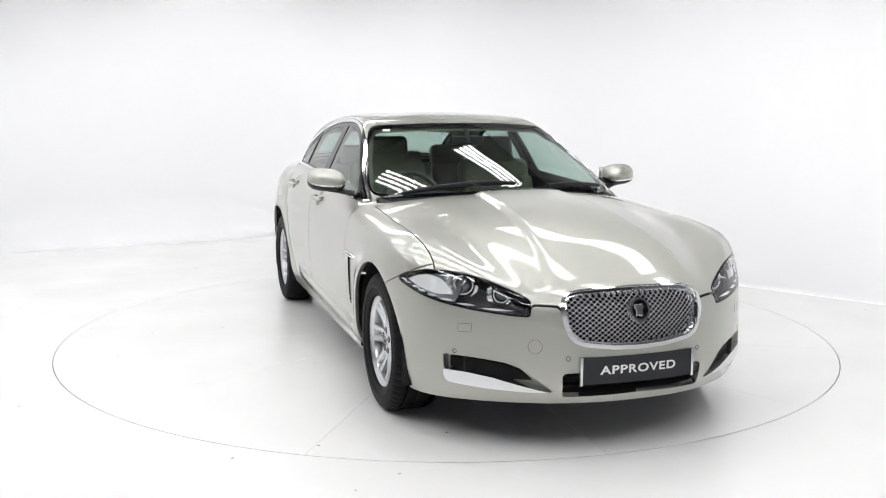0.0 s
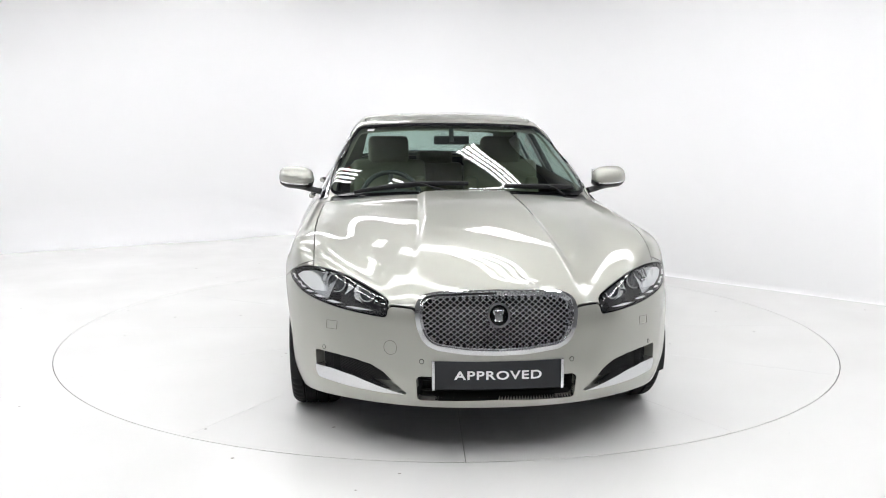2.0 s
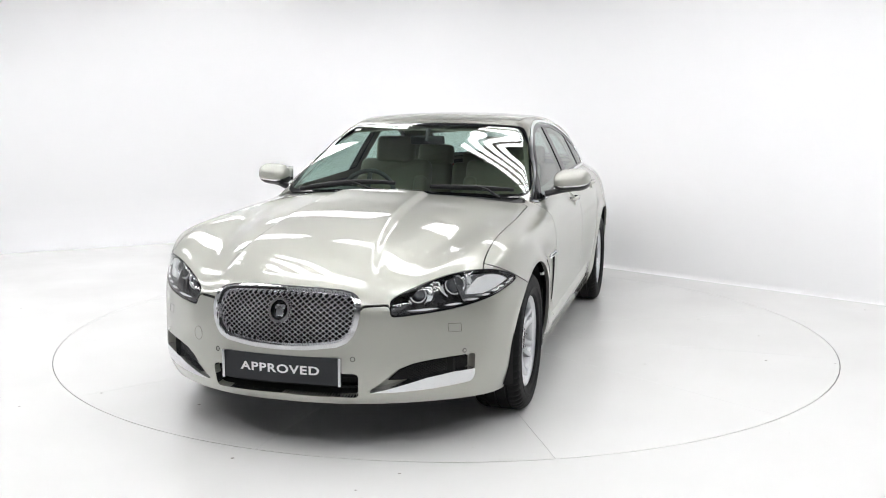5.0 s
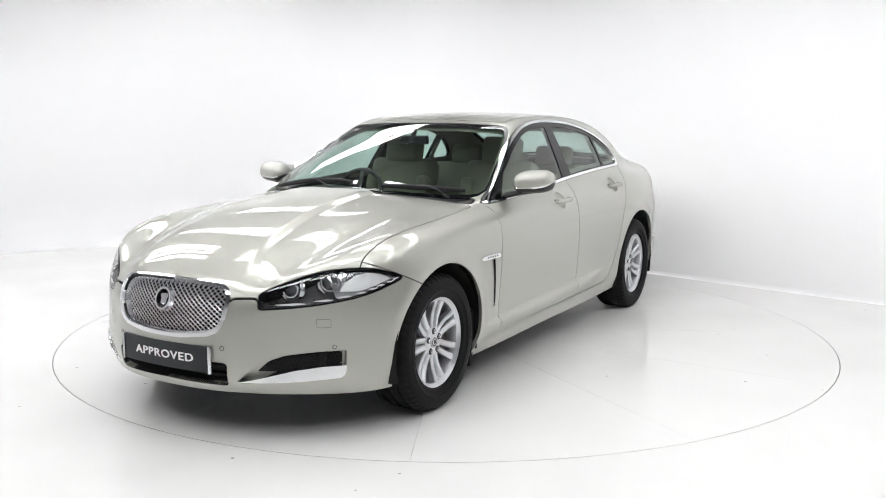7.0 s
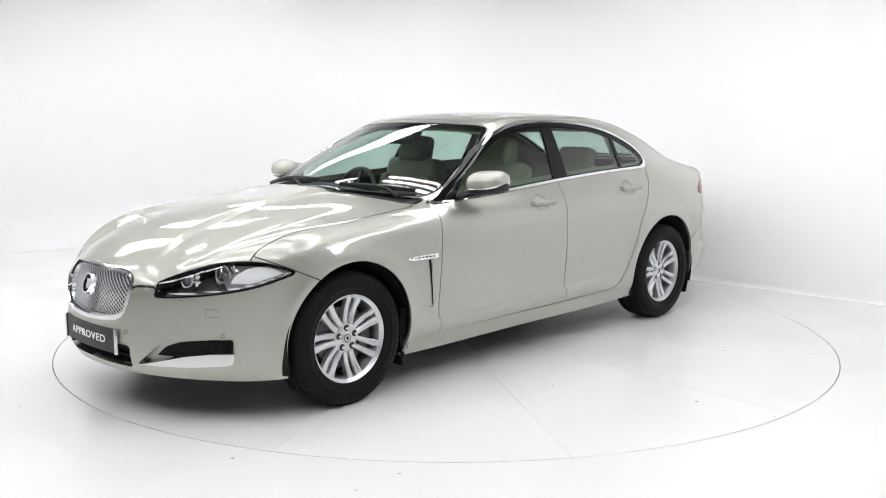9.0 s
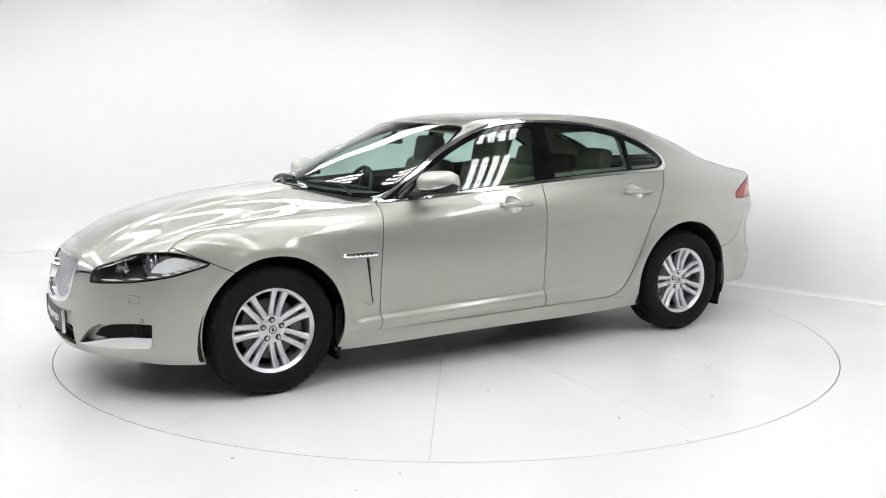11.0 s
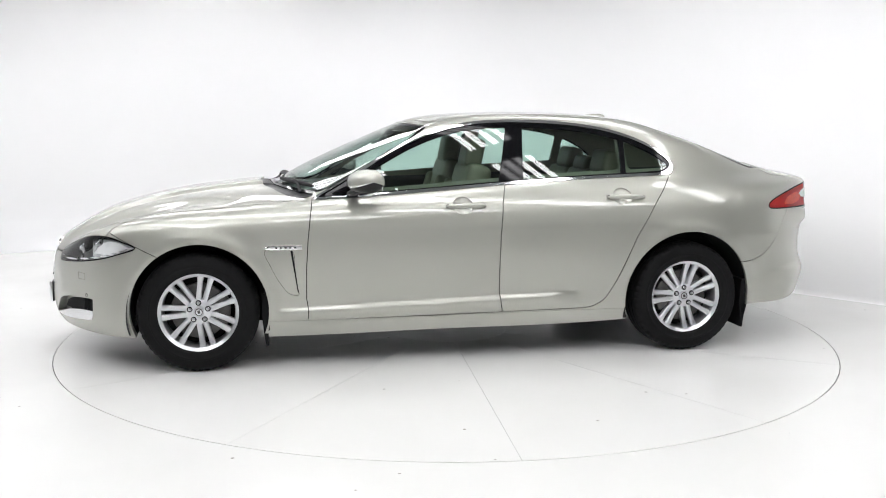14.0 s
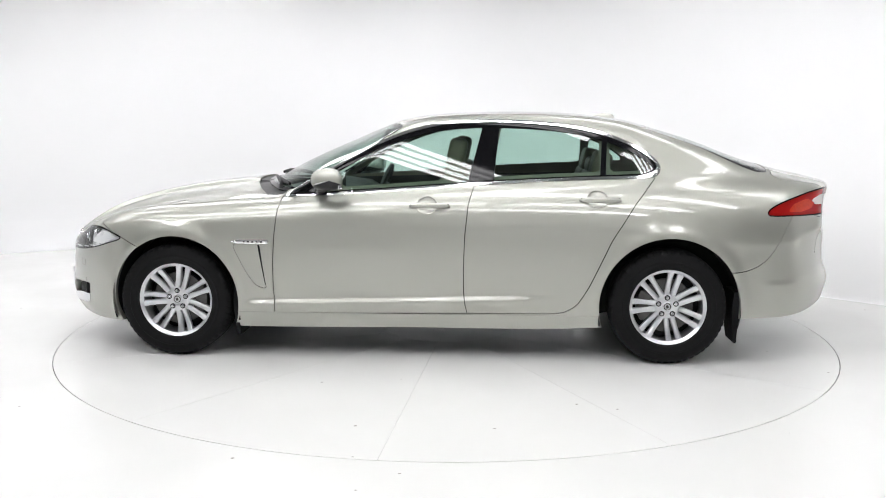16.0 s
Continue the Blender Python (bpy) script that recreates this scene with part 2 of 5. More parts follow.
    bm.faces.new([bm.verts.new(p) for p in (a - w, a + w, b + w, b - w)])
    tagged(part("floor_joint", bm, M_SCUFF, smooth=False), "faint grey joint in the floor paint", "floor", kind="structure")
    # ceiling: corrugated sheet
    bm = bmesh.new()
    xs = np.arange(-9.5, 7.0, 0.06)
    prev = None
    for i, x in enumerate(xs):
        z = 4.25 + (0.03 if (i // 2) % 4 == 0 else 0.0)
        a, b = bm.verts.new((x, -10, z)), bm.verts.new((x, 7, z))
        if prev:
            bm.faces.new((prev[0], prev[1], b, a))
        prev = (a, b)
    ob = part("ceiling", bm, M_CEIL, smooth=False)
    tagged(ob, "grey corrugated metal ceiling with beams", "ceiling", kind="structure")
    for y in (-7.5, -4.5, -1.5, 1.5, 4.5):
        bm = bmesh.new()
        box(bm, (16, 0.012, 0.2), pose(-1.3, y, 4.13))
        box(bm, (16, 0.12, 0.012), pose(-1.3, y, 4.03))
        box(bm, (16, 0.12, 0.012), pose(-1.3, y, 4.23))
        tagged(part("ceiling_beam", bm, M_STEEL, smooth=False), "grey steel ceiling beam", "beam", kind="structure")


def build_strip_light():
    root = new("strip_light")
    for y in (-1.3, 0.0, 1.3):
        bm = bmesh.new()
        box(bm, (0.47, 0.05, 0.03), pose(0, y, 0.055), 0.004)
        part("cross_rail", bm, M_CASE, root, "white metal rail")
    for k in range(4):
        x = -0.174 + 0.116 * k
        bm = bmesh.new()
        box(bm, (0.066, 3.08, 0.03), pose(x, 0, 0.025), 0.005)
        part("batten", bm, M_CASE, root, "white metal batten")
        for y in (-0.77, 0.77):
            bm = bmesh.new()
            box(bm, (0.062, 1.50, 0.026), pose(x, y, -0.002), 0.010)
            part("diffuser", bm, M_TUBE, root, "glowing white strip diffuser")
    for x in (-0.2, 0.2):
        for y in (-1.3, 1.3):
            bm = bmesh.new()
            tube(bm, [(x, y, 0.05), (x, y, 0.80)], 0.004, 6)
            part("hanger", bm, M_STEEL, root)
    return tagged(root, "hanging row of four bright white light strips", "ceiling light", "rows of ceiling lights")


LIGHT_Z, LIGHT_TURN = 3.4, 46
# rows parallel to the long wall: distance of the row from the axis, and the middles of its trays along it
LIGHT_ROWS = ((1.15, (-0.85, 3.50, -4.25)), (-0.58, (-0.60, 3.20, -4.05)),
              (-2.05, (-0.55, 3.4, -4.0)), (-3.55, (-0.5, 3.6, -3.95)), (-5.0, (0.0, 3.6)))


def build_lights():
    first = build_strip_light()
    turned = pose(0, 0, 0, 0, 0, LIGHT_TURN)
    spots = [(u, v) for u, vs in LIGHT_ROWS for v in vs]
    first.matrix_basis = turned @ pose(*spots[0], LIGHT_Z)
    for u, v in spots[1:]:
        copy_thing(first, turned @ pose(u, v, LIGHT_Z))


build_studio()
build_lights()


def build_turntable():
    root = new("turntable")
    R, r0, half, z = 2.488, 0.42, 0.0008, 0.0

    def slab(outline, label=""):
        bm = bmesh.new()
        top = [bm.verts.new((x, y, z)) for x, y in outline]
        low = [bm.verts.new((x, y, z - 0.035)) for x, y in outline]
        bm.faces.new(top)
        for i in range(len(top)):
            j = (i + 1) % len(top)
            bm.faces.new((top[i], low[i], low[j], top[j]))
        return part("deck_panel", bm, M_FLOOR, root, label, smooth=False)

    for k in range(12):
        a0, a1 = radians(-3.2 + 30 * k), radians(26.8 + 30 * k)
        pts = []
        for i in range(17):
            g = half / R
            a = a0 + g + (a1 - a0 - 2 * g) * i / 16
            pts.append((R * math.cos(a), R * math.sin(a)))
        for i in range(6, -1, -1):
            g = half / r0
            a = a0 + g + (a1 - a0 - 2 * g) * i / 6
            pts.append(((r0 + 0.002) * math.cos(a), (r0 + 0.002) * math.sin(a)))
        slab(pts, "white painted wedge panel")
    slab([(r0 * math.cos(2 * math.pi * i / 48), r0 * math.sin(2 * math.pi * i / 48)) for i in range(48)], "white painted centre panel")
    return tagged(root, "round white painted turntable flush with the floor", "turntable")


turntable = build_turntable()
car = tagged(new("car"), "champagne silver four-door saloon parked on the turntable", "car")


# ---- car body: a smooth implicit form, met by rays from a spine ----
HUB_X, HUB_Z = 1.4545, 0.337


def smax(a, b, k):
    h = np.maximum(k - np.abs(a - b), 0) / k
    return np.maximum(a, b) + h ** 3 * k / 6


def smin(a, b, k):
    return -smax(-a, -b, k)


def hood_z(x, y):
    shift = 0.62 * y ** 2.36 * sstep(1.0, 2.0, x)
    xx = x + shift
    zc = curve_x(xx, (-2.57, -2.45, -2.25, -2.10, -1.9, -1.2, 0.6, 1.05, 1.18, 1.37, 1.56, 1.75, 1.942, 2.136, 2.234, 2.33, 2.385),
                 (1.035, 1.057, 1.083, 1.098, 1.09, 1.06, 1.03, 1.020, 1.010, 0.990, 0.966, 0.930, 0.880, 0.808, 0.758, 0.69, 0.63))
    ze = curve_x(x, (-2.57, -2.3, -2.0, -1.4, -0.8, 0, 0.6, 0.9, 1.2, 1.5, 1.75, 1.95, 2.1, 2.25),
                 (0.985, 1.005, 1.02, 1.035, 1.02, 0.99, 0.962, 0.942, 0.918, 0.888, 0.853, 0.81, 0.765, 0.70))
    w = (y / 0.8) ** 2.3
    z = zc + np.where(w < 1, (ze - zc) * w, (ze - zc) * (1 + 1.2 * (w - 1)))
    on = sstep(0.95, 1.15, x)
    # raised centre panel of the bonnet with a soft shoulder
    crease = curve_x(x, (1.0, 1.5, 2.0, 2.3), (0.225, 0.25, 0.30, 0.36))
    z = z + on * 0.021 * (1 - sstep(-0.012, 0.034, y - crease)) * (1 - sstep(2.0, 2.28, x))
    # valley between the centre panel and the lamp brow
    vy = curve_x(x, (1.0, 1.5, 2.0, 2.25), (0.62, 0.58, 0.50, 0.43))
    z = z - on * 0.022 * sstep(1.1, 1.8, x) * np.exp(-((y - vy) / 0.09) ** 2)
    z = z + on * 0.018 * sstep(1.2, 1.8, x) * (1 - sstep(2.0, 2.25, x)) * np.exp(-((y - vy - 0.19) / 0.09) ** 2)
    return z


def side_y(x, z):
    z = np.maximum(z, 0.13)
    ym = curve_x(x, (-2.6, -2.3, -2.0, -1.75, -1.45, -1.0, -0.4, 0.2, 0.9, 1.3, 1.6, 1.9, 2.3),
                 (0.74, 0.80, 0.86, 0.893, 0.907, 0.902, 0.905, 0.910, 0.915, 0.912, 0.905, 0.892, 0.86))
    inset = curve_x(z, (0.1, 0.18, 0.24, 0.30, 0.36, 0.42, 0.50, 0.62, 0.72, 0.82, 0.90, 0.96, 1.04, 1.15),
                    (0.10, 0.062, 0.040, 0.024, 0.018, 0.014, 0.007, 0.0, 0.0, 0.010, 0.028, 0.052, 0.10, 0.20))
    # pressed line low on the doors
    door = sstep(-0.85, -0.45, x) * (1 - sstep(0.95, 1.05, x))
    zz = z + 0.028 * x
    inset = inset - door * 0.021 * (1 - sstep(0.350, 0.384, zz)) * sstep(0.25, 0.345, zz)
    # step above the rear bumper
    inset = inset - 0.022 * sstep(-1.96, -2.2, x) * (1 - sstep(0.475, 0.512, z + 0.06 * (x + 2.2)))
    for hx, r0 in ((HUB_X, 0.405), (-HUB_X, 0.415)):
        d = np.hypot(x - hx, z - HUB_Z)
        inset = inset - 0.016 * np.exp(-((d - r0) / 0.055) ** 2) * sstep(0.15, 0.4, z)
    return ym - inset


def lower_f(x, y, z):
    zl = np.clip(z, 0.13, 1.08)
    nose = curve_x(zl, (0.10, 0.18, 0.24, 0.32, 0.45, 0.55, 0.62, 0.68, 0.74, 0.82), (2.25, 2.31, 2.355, 2.38, 2.378, 2.372, 2.362, 2.345, 2.32, 2.28))
    nose = nose - 0.66 * y ** 2.36
    slope = 0.66 * 2.36 * y ** 1.36
    front = (x - nose) / np.sqrt(1 + slope ** 2)
    tail = curve_x(zl, (0.15, 0.22, 0.30, 0.40, 0.46, 0.52, 0.60, 0.72, 0.85, 0.97, 1.05), (2.40, 2.47, 2.53, 2.565, 2.572, 2.55, 2.535, 2.53, 2.515, 2.53, 2.56))
    tail = tail - 0.60 * y ** 2.5
    back = (-x - tail) / np.sqrt(1 + (1.5 * y ** 1.5) ** 2)
    f = smax(front, back, 0.1)
    f = smax(f, y - side_y(x, z), 0.16)
    top = (z - hood_z(x, y)) / np.sqrt(1 + (0.45 * sstep(1.6, 2.3, x)) ** 2)
    k = 0.13 - 0.05 * sstep(1.7, 2.2, x) - 0.04 * sstep(-1.8, -2.4, x)
    return smax(f, top, k)


def cabin_f(x, y, z):
    xr = x + 0.42 * y ** 2 * sstep(-0.3, 0.4, x) - 0.16 * y ** 2 * sstep(-0.9, -1.6, x)
    zr = curve_x(xr, (-2.35, -2.12, -2.06, -1.864, -1.67, -1.478, -1.40, -1.287, -1.096, -0.906, -0.717, -0.528, -0.34, -0.151, 0.038, 0.18, 0.30, 0.416, 0.606, 0.796, 0.95, 1.10),
                 (1.02, 1.115, 1.142, 1.226, 1.300, 1.358, 1.380, 1.411, 1.442, 1.459, 1.466, 1.468, 1.465, 1.457, 1.440, 1.408, 1.364, 1.315, 1.234, 1.146, 1.064, 0.975))
    top = (z - zr + 0.085 * y ** 2) / np.sqrt(1 + (0.5 * sstep(0.0, 0.3, np.abs(x + 0.5) - 0.6)) ** 2)
    taper = 0.03 * sstep(0.3, 0.9, x) + 0.20 * sstep(-1.25, -2.3, x)
    side = (y - (0.800 - 0.46 * (z - 1.0) - 0.18 * (z - 1.0) ** 2 - taper)) / 1.12
    f = smax(top, side, 0.09 - 0.035 * sstep(0.0, 0.4, x))
    f = smax(f, -2.36 - x, 0.12)
    return smax(f, 0.80 - z, 0.05)


def body_f(P):
    x, y, z = P[..., 0], np.abs(P[..., 1]) + 1e-6, P[..., 2]
    k = 0.035 + 0.16 * sstep(-1.0, -1.9, x)
    return smin(lower_f(x, y, z), cabin_f(x, y, z), k)


def body_n(P, e=0.002):
    g = np.stack([body_f(P + np.eye(3)[i] * e) - body_f(P - np.eye(3)[i] * e) for i in range(3)], -1)
    # on the centre plane the slope across is nil
    g[..., 1] = np.where(np.abs(P[..., 1]) < 0.003, 0, g[..., 1])
    return g / np.linalg.norm(g, axis=-1, keepdims=True)


SPINE_F, SPINE_R, SPINE_Z = 1.50, -1.75, 0.62


def ray_grid(nx, nfront, nback, nup):
    """Start points and directions: rows along the car, columns from low to the centreline above."""
    o, d = [], []
    el = np.concatenate([np.linspace(-36, -8, int(nup * 0.30)), np.linspace(-8, 34, int(nup * 0.32))[1:], np.linspace(34, 90, int(nup * 0.34))[1:]])
    el = np.radians(el)
    for a in np.linspace(90, 0, nback, endpoint=False):
        o.append([(SPINE_R, 0, SPINE_Z)] * len(el))
        d.append([(-math.sin(radians(a)) * math.cos(e), math.cos(radians(a)) * math.cos(e), math.sin(e)) for e in el])
    for x in np.linspace(SPINE_R, SPINE_F, nx):
        o.append([(x, 0, SPINE_Z)] * len(el))
        d.append([(0, math.cos(e), math.sin(e)) for e in el])
    for a in np.linspace(0, 90, nfront + 1)[1:]:
        o.append([(SPINE_F, 0, SPINE_Z)] * len(el))
        d.append([(math.sin(radians(a)) * math.cos(e), math.cos(radians(a)) * math.cos(e), math.sin(e)) for e in el])
    return np.array(o, float), np.array(d, float)


def meet(o, d, level=0.0, far=1.6):
    """Outermost crossing of the level along each ray."""
    if o.ndim == 2 and len(o) < 300:
        hi, lo = np.full(len(o), far), np.full(len(o), 0.05)
        for n in (64, 40, 40, 24):
            s = hi[:, None] + (lo - hi)[:, None] * np.linspace(0, 1, n)[None]
            k = np.argmax(body_f(o[:, None] + d[:, None] * s[..., None]) < level, axis=1)
            r = np.arange(len(o))
            hi, lo = s[r, np.maximum(k - 1, 0)], s[r, np.maximum(k, 1)]
        return o + d * ((hi + lo) / 2)[:, None]
    t1 = np.full(o.shape[:-1], far)
    t0 = t1.copy()
    done = np.zeros(t1.shape, bool)
    for s in np.arange(far, 0.05, -0.03):
        v = body_f(o + d * s) - level
        hit = (v < 0) & ~done
        t0 = np.where(hit, s, t0)
        t1 = np.where(hit, s + 0.03, t1)
        done |= hit
    for _ in range(22):
        m = (t0 + t1) / 2
        ins = body_f(o + d * m[..., None]) < level
        t0, t1 = np.where(ins, m, t0), np.where(ins, t1, m)
    return o + d * ((t0 + t1) / 2)[..., None]


class Sheet:
    """Polygons of the skin that can be cut along a field."""

    def __init__(self, V, faces):
        self.V, self.faces = V, faces

    @staticmethod
    def grid(level=0.0, nx=230, nfront=70, nback=46, nup=130):
        o, d = ray_grid(nx, nfront, nback, nup)
        V = meet(o, d, level)
        r, c = V.shape[:2]
        V[:, -1, 1] = 0
        V[0, :, 1] = 0
        V[-1, :, 1] = 0
        faces = []
        for i in range(r - 1):
            for j in range(c - 1):
                faces.append((i * c + j, i * c + j + 1, (i + 1) * c + j + 1, (i + 1) * c + j))
        return Sheet(V.reshape(-1, 3), faces)

    def cut(self, field, gap=0.0):
        """Returns (inside, outside): where the field is below -gap, and above +gap."""
        v = field(self.V)
        return self._side(-v - gap), self._side(v - gap)

    def _side(self, v):
        """The part where v > 0."""
        faces, cross = [], {}
        pos = (v > 0).tolist()
        extra = []
        n = len(self.V)
        for f in self.faces:
            s = [pos[i] for i in f]
            if all(s):
                faces.append(f)
            elif any(s):
                out = []
                for k in range(len(f)):
                    a, b = f[k], f[(k + 1) % len(f)]
                    if pos[a]:
                        out.append(a)
                    if pos[a] != pos[b]:
                        key = (a, b) if a < b else (b, a)
                        if key not in cross:
                            t = v[key[0]] / (v[key[0]] - v[key[1]])
                            cross[key] = n + len(extra)
                            extra.append(self.V[key[0]] * (1 - t) + self.V[key[1]] * t)
                        out.append(cross[key])
                if len(out) > 2:
                    faces.append(tuple(out))
        V = np.vstack([self.V, np.array(extra)]) if extra else self.V
        used = sorted({i for f in faces for i in f})
        remap = {u: i for i, u in enumerate(used)}
        return Sheet(V[used] if used else V[:0], [tuple(remap[i] for i in f) for f in faces])

    def rim(self):
        """Open border edges."""
        seen = {}
        for f in self.faces:
            for k in range(len(f)):
                a, b = f[k], f[(k + 1) % len(f)]
                if (b, a) in seen:
                    del seen[(b, a)]
                else:
                    seen[(a, b)] = True
        return list(seen)

    def build(self, name, material, parent, label="", sink=0.0, fold=0.018, both=False, mirror=False, normals=True):
        """Links the sheet as one mesh: sunk along its normal, edges folded inwards. both: joined with its mirror image."""
        if not self.faces:
            return None
        N = body_n(self.V)
        V = self.V - N * sink
        faces = [tuple(f) for f in self.faces]
        nv = len(V)
        NN = N
        if fold:
            rim = [(a, b) for a, b in self.rim() if not (both and abs(V[a][1]) < 1e-4 and abs(V[b][1]) < 1e-4)]
            ids = sorted({i for e in rim for i in e})
            top = {i: nv + k for k, i in enumerate(ids)}
            low = {i: nv + len(ids) + k for k, i in enumerate(ids)}
            V = np.vstack([V, V[ids] , V[ids] - N[ids] * fold])
            side = np.zeros((len(ids), 3))
            pos = {i: k for k, i in enumerate(ids)}
            for a, b in rim:
                w = np.cross(V[b] - V[a], N[a])
                w /= np.linalg.norm(w) + 1e-12
                side[pos[a]] += w
                side[pos[b]] += w
            side /= np.linalg.norm(side, axis=1, keepdims=True) + 1e-9
            NN = np.vstack([N, side, side])
            faces += [(top[b], top[a], low[a], low[b]) for a, b in rim]
        if both or mirror:
            M = V * [1, -1, 1]
            MN = NN * [1, -1, 1]
            if mirror:
                V, NN, faces = M, MN, [f[::-1] for f in faces]
            else:
                k = len(V)
                faces = faces + [tuple(i + k for i in f[::-1]) for f in faces]
                V, NN = np.vstack([V, M]), np.vstack([NN, MN])
        # consistent outward winding
        f0 = faces[len(self.faces) // 2]
        c = V[list(f0)]
        nn = np.cross(c[1] - c[0], c[2] - c[0])
        if nn @ NN[f0[0]] < 0:
            faces = [f[::-1] for f in faces]
        return mesh_ob(name, V, faces, material, parent, True, NN if normals else None, label)


def loop_field(poly, ax, keep=None):
    """Signed distance to a closed 2D outline seen along one axis: 'xz', 'xy', 'yz', or 'qz' (q = y - x). keep limits it to a part of the body."""
    P = np.array(poly, float)

    lo, hi = P.min(0) - 0.06, P.max(0) + 0.06

    def field(V):
        out = np.full(len(V), 1.0)
        u = {"x": V[:, 0], "y": V[:, 1], "q": V[:, 1] - V[:, 0]}[ax[0]]
        w = {"y": V[:, 1], "z": V[:, 2]}[ax[1]]
        sel = (u > lo[0]) & (u < hi[0]) & (w > lo[1]) & (w < hi[1])
        if keep is not None:
            sel &= keep(V)
        u, w = u[sel], w[sel]
        best = np.full(len(u), 9.0)
        ins = np.zeros(len(u), bool)
        for k in range(len(P)):
            a, b = P[k], P[(k + 1) % len(P)]
            e = b - a
            t = np.clip(((u - a[0]) * e[0] + (w - a[1]) * e[1]) / (e @ e + 1e-12), 0, 1)
            best = np.minimum(best, np.hypot(u - a[0] - t * e[0], w - a[1] - t * e[1]))
            if a[1] != b[1]:
                c = (a[1] > w) != (b[1] > w)
                ins ^= c & (u < (b[0] - a[0]) * (w - a[1]) / (b[1] - a[1]) + a[0])
        out[sel] = np.where(ins, -best, best)
        return out

    return field


# ---- outlines of the panels, in the car's metres ----
def edge_fields():
    o = {}
    o["dlo"] = smooth_loop([(0.80, 0.962), (0.665, 1.044), (0.532, 1.120), (0.369, 1.222), (0.20, 1.303), (0.03, 1.363), (-0.14, 1.397), (-0.31, 1.411),
                            (-0.48, 1.412), (-0.65, 1.406), (-0.82, 1.391), (-0.99, 1.363), (-1.157, 1.315), (-1.288, 1.254), (-1.369, 1.198), (-1.404, 1.155),
                            (-1.406, 1.116), (-1.375, 1.085), (-1.30, 1.076), (-0.80, 1.056), (-0.30, 1.026), (0.19, 0.990), (0.525, 0.968), (0.70, 0.960)], 5)
    o["screen"] = [(1.055, -0.1), (1.055, 0.0), (1.03, 0.25), (0.975, 0.42), (0.90, 0.58), (0.82, 0.69), (0.765, 0.728), (0.71, 0.742), (0.64, 0.735), (0.43, 0.685), (0.25, 0.635),
                   (0.155, 0.602), (0.12, 0.575), (0.125, 0.53), (0.175, 0.35), (0.215, 0.15), (0.225, 0.0), (0.225, -0.1)]
    o["rear_screen"] = [(-1.42, -0.1), (-1.42, 0.0), (-1.41, 0.3), (-1.385, 0.47), (-1.40, 0.535), (-1.46, 0.55), (-1.75, 0.575), (-2.0, 0.60), (-2.06, 0.575), (-2.10, 0.40), (-2.13, 0.0), (-2.13, -0.1)]
    o["lamp"] = smooth_loop([(-1.805, 0.600), (-1.80, 0.640), (-1.775, 0.668), (-1.62, 0.711), (-1.444, 0.748), (-1.285, 0.763), (-1.13, 0.762), (-1.0, 0.742), (-0.89, 0.706),
                             (-1.02, 0.670), (-1.175, 0.640), (-1.39, 0.616), (-1.59, 0.603), (-1.76, 0.596)], 5)
    o["grille"] = [(-0.05, 0.711)] + list(map(tuple, [(0.0, 0.711), (0.15, 0.708), (0.25, 0.702), (0.295, 0.692), (0.322, 0.675), (0.336, 0.648), (0.338, 0.61), (0.331, 0.563), (0.314, 0.520), (0.290, 0.492), (0.25, 0.474), (0.12, 0.458), (0.0, 0.454)])) + [(-0.05, 0.454)]
    o["intake"] = [(-0.05, 0.368), (0.32, 0.362), (0.336, 0.352), (0.330, 0.262), (0.318, 0.254), (-0.05, 0.262)]
    o["fog"] = [(-1.275, 0.412), (-1.45, 0.410), (-1.60, 0.405), (-1.72, 0.392), (-1.80, 0.368), (-1.86, 0.33), (-1.945, 0.277), (-1.80, 0.275), (-1.55, 0.279), (-1.31, 0.289), (-1.28, 0.305)]
    o["tail_lamp"] = smooth_loop([(-2.005, 0.880), (-2.016, 0.906), (-2.070, 0.936), (-2.18, 0.975), (-2.302, 1.008), (-2.42, 1.02), (-2.50, 0.98), (-2.50, 0.89), (-2.34, 0.868), (-2.15, 0.866), (-2.03, 0.867)], 4)
    o["hood"] = [(1.115, -0.1), (1.115, 0.0), (1.085, 0.30), (1.0, 0.55), (0.93, 0.70), (0.905, 0.745), (0.93, 0.765), (1.10, 0.772), (1.36, 0.778), (1.60, 0.778), (1.81, 0.772), (1.93, 0.768),
                 (1.955, 0.772), (2.02, 0.718), (2.105, 0.645), (2.205, 0.56), (2.258, 0.478), (2.252, 0.437), (2.296, 0.345), (2.33, 0.31), (2.6, 0.30), (2.6, -0.1)]
    o["cowl"] = [(1.125, -0.1), (1.125, 0.0), (1.09, 0.30), (1.005, 0.55), (0.94, 0.68), (0.87, 0.735), (0.80, 0.725), (0.85, 0.60), (0.95, 0.40), (1.02, 0.2), (1.04, 0.0), (1.04, -0.1)]
    o["front_door"] = [(0.812, 0.962), (0.828, 0.865), (0.843, 0.736), (0.854, 0.571), (0.856, 0.402), (0.846, 0.335), (0.851, 0.274), (0.83, 0.273), (-0.285, 0.283), (-0.291, 0.286),
                       (-0.280, 0.33), (-0.270, 0.402), (-0.268, 0.538), (-0.274, 0.737), (-0.293, 0.930), (-0.345, 1.10), (0.4, 1.10)]
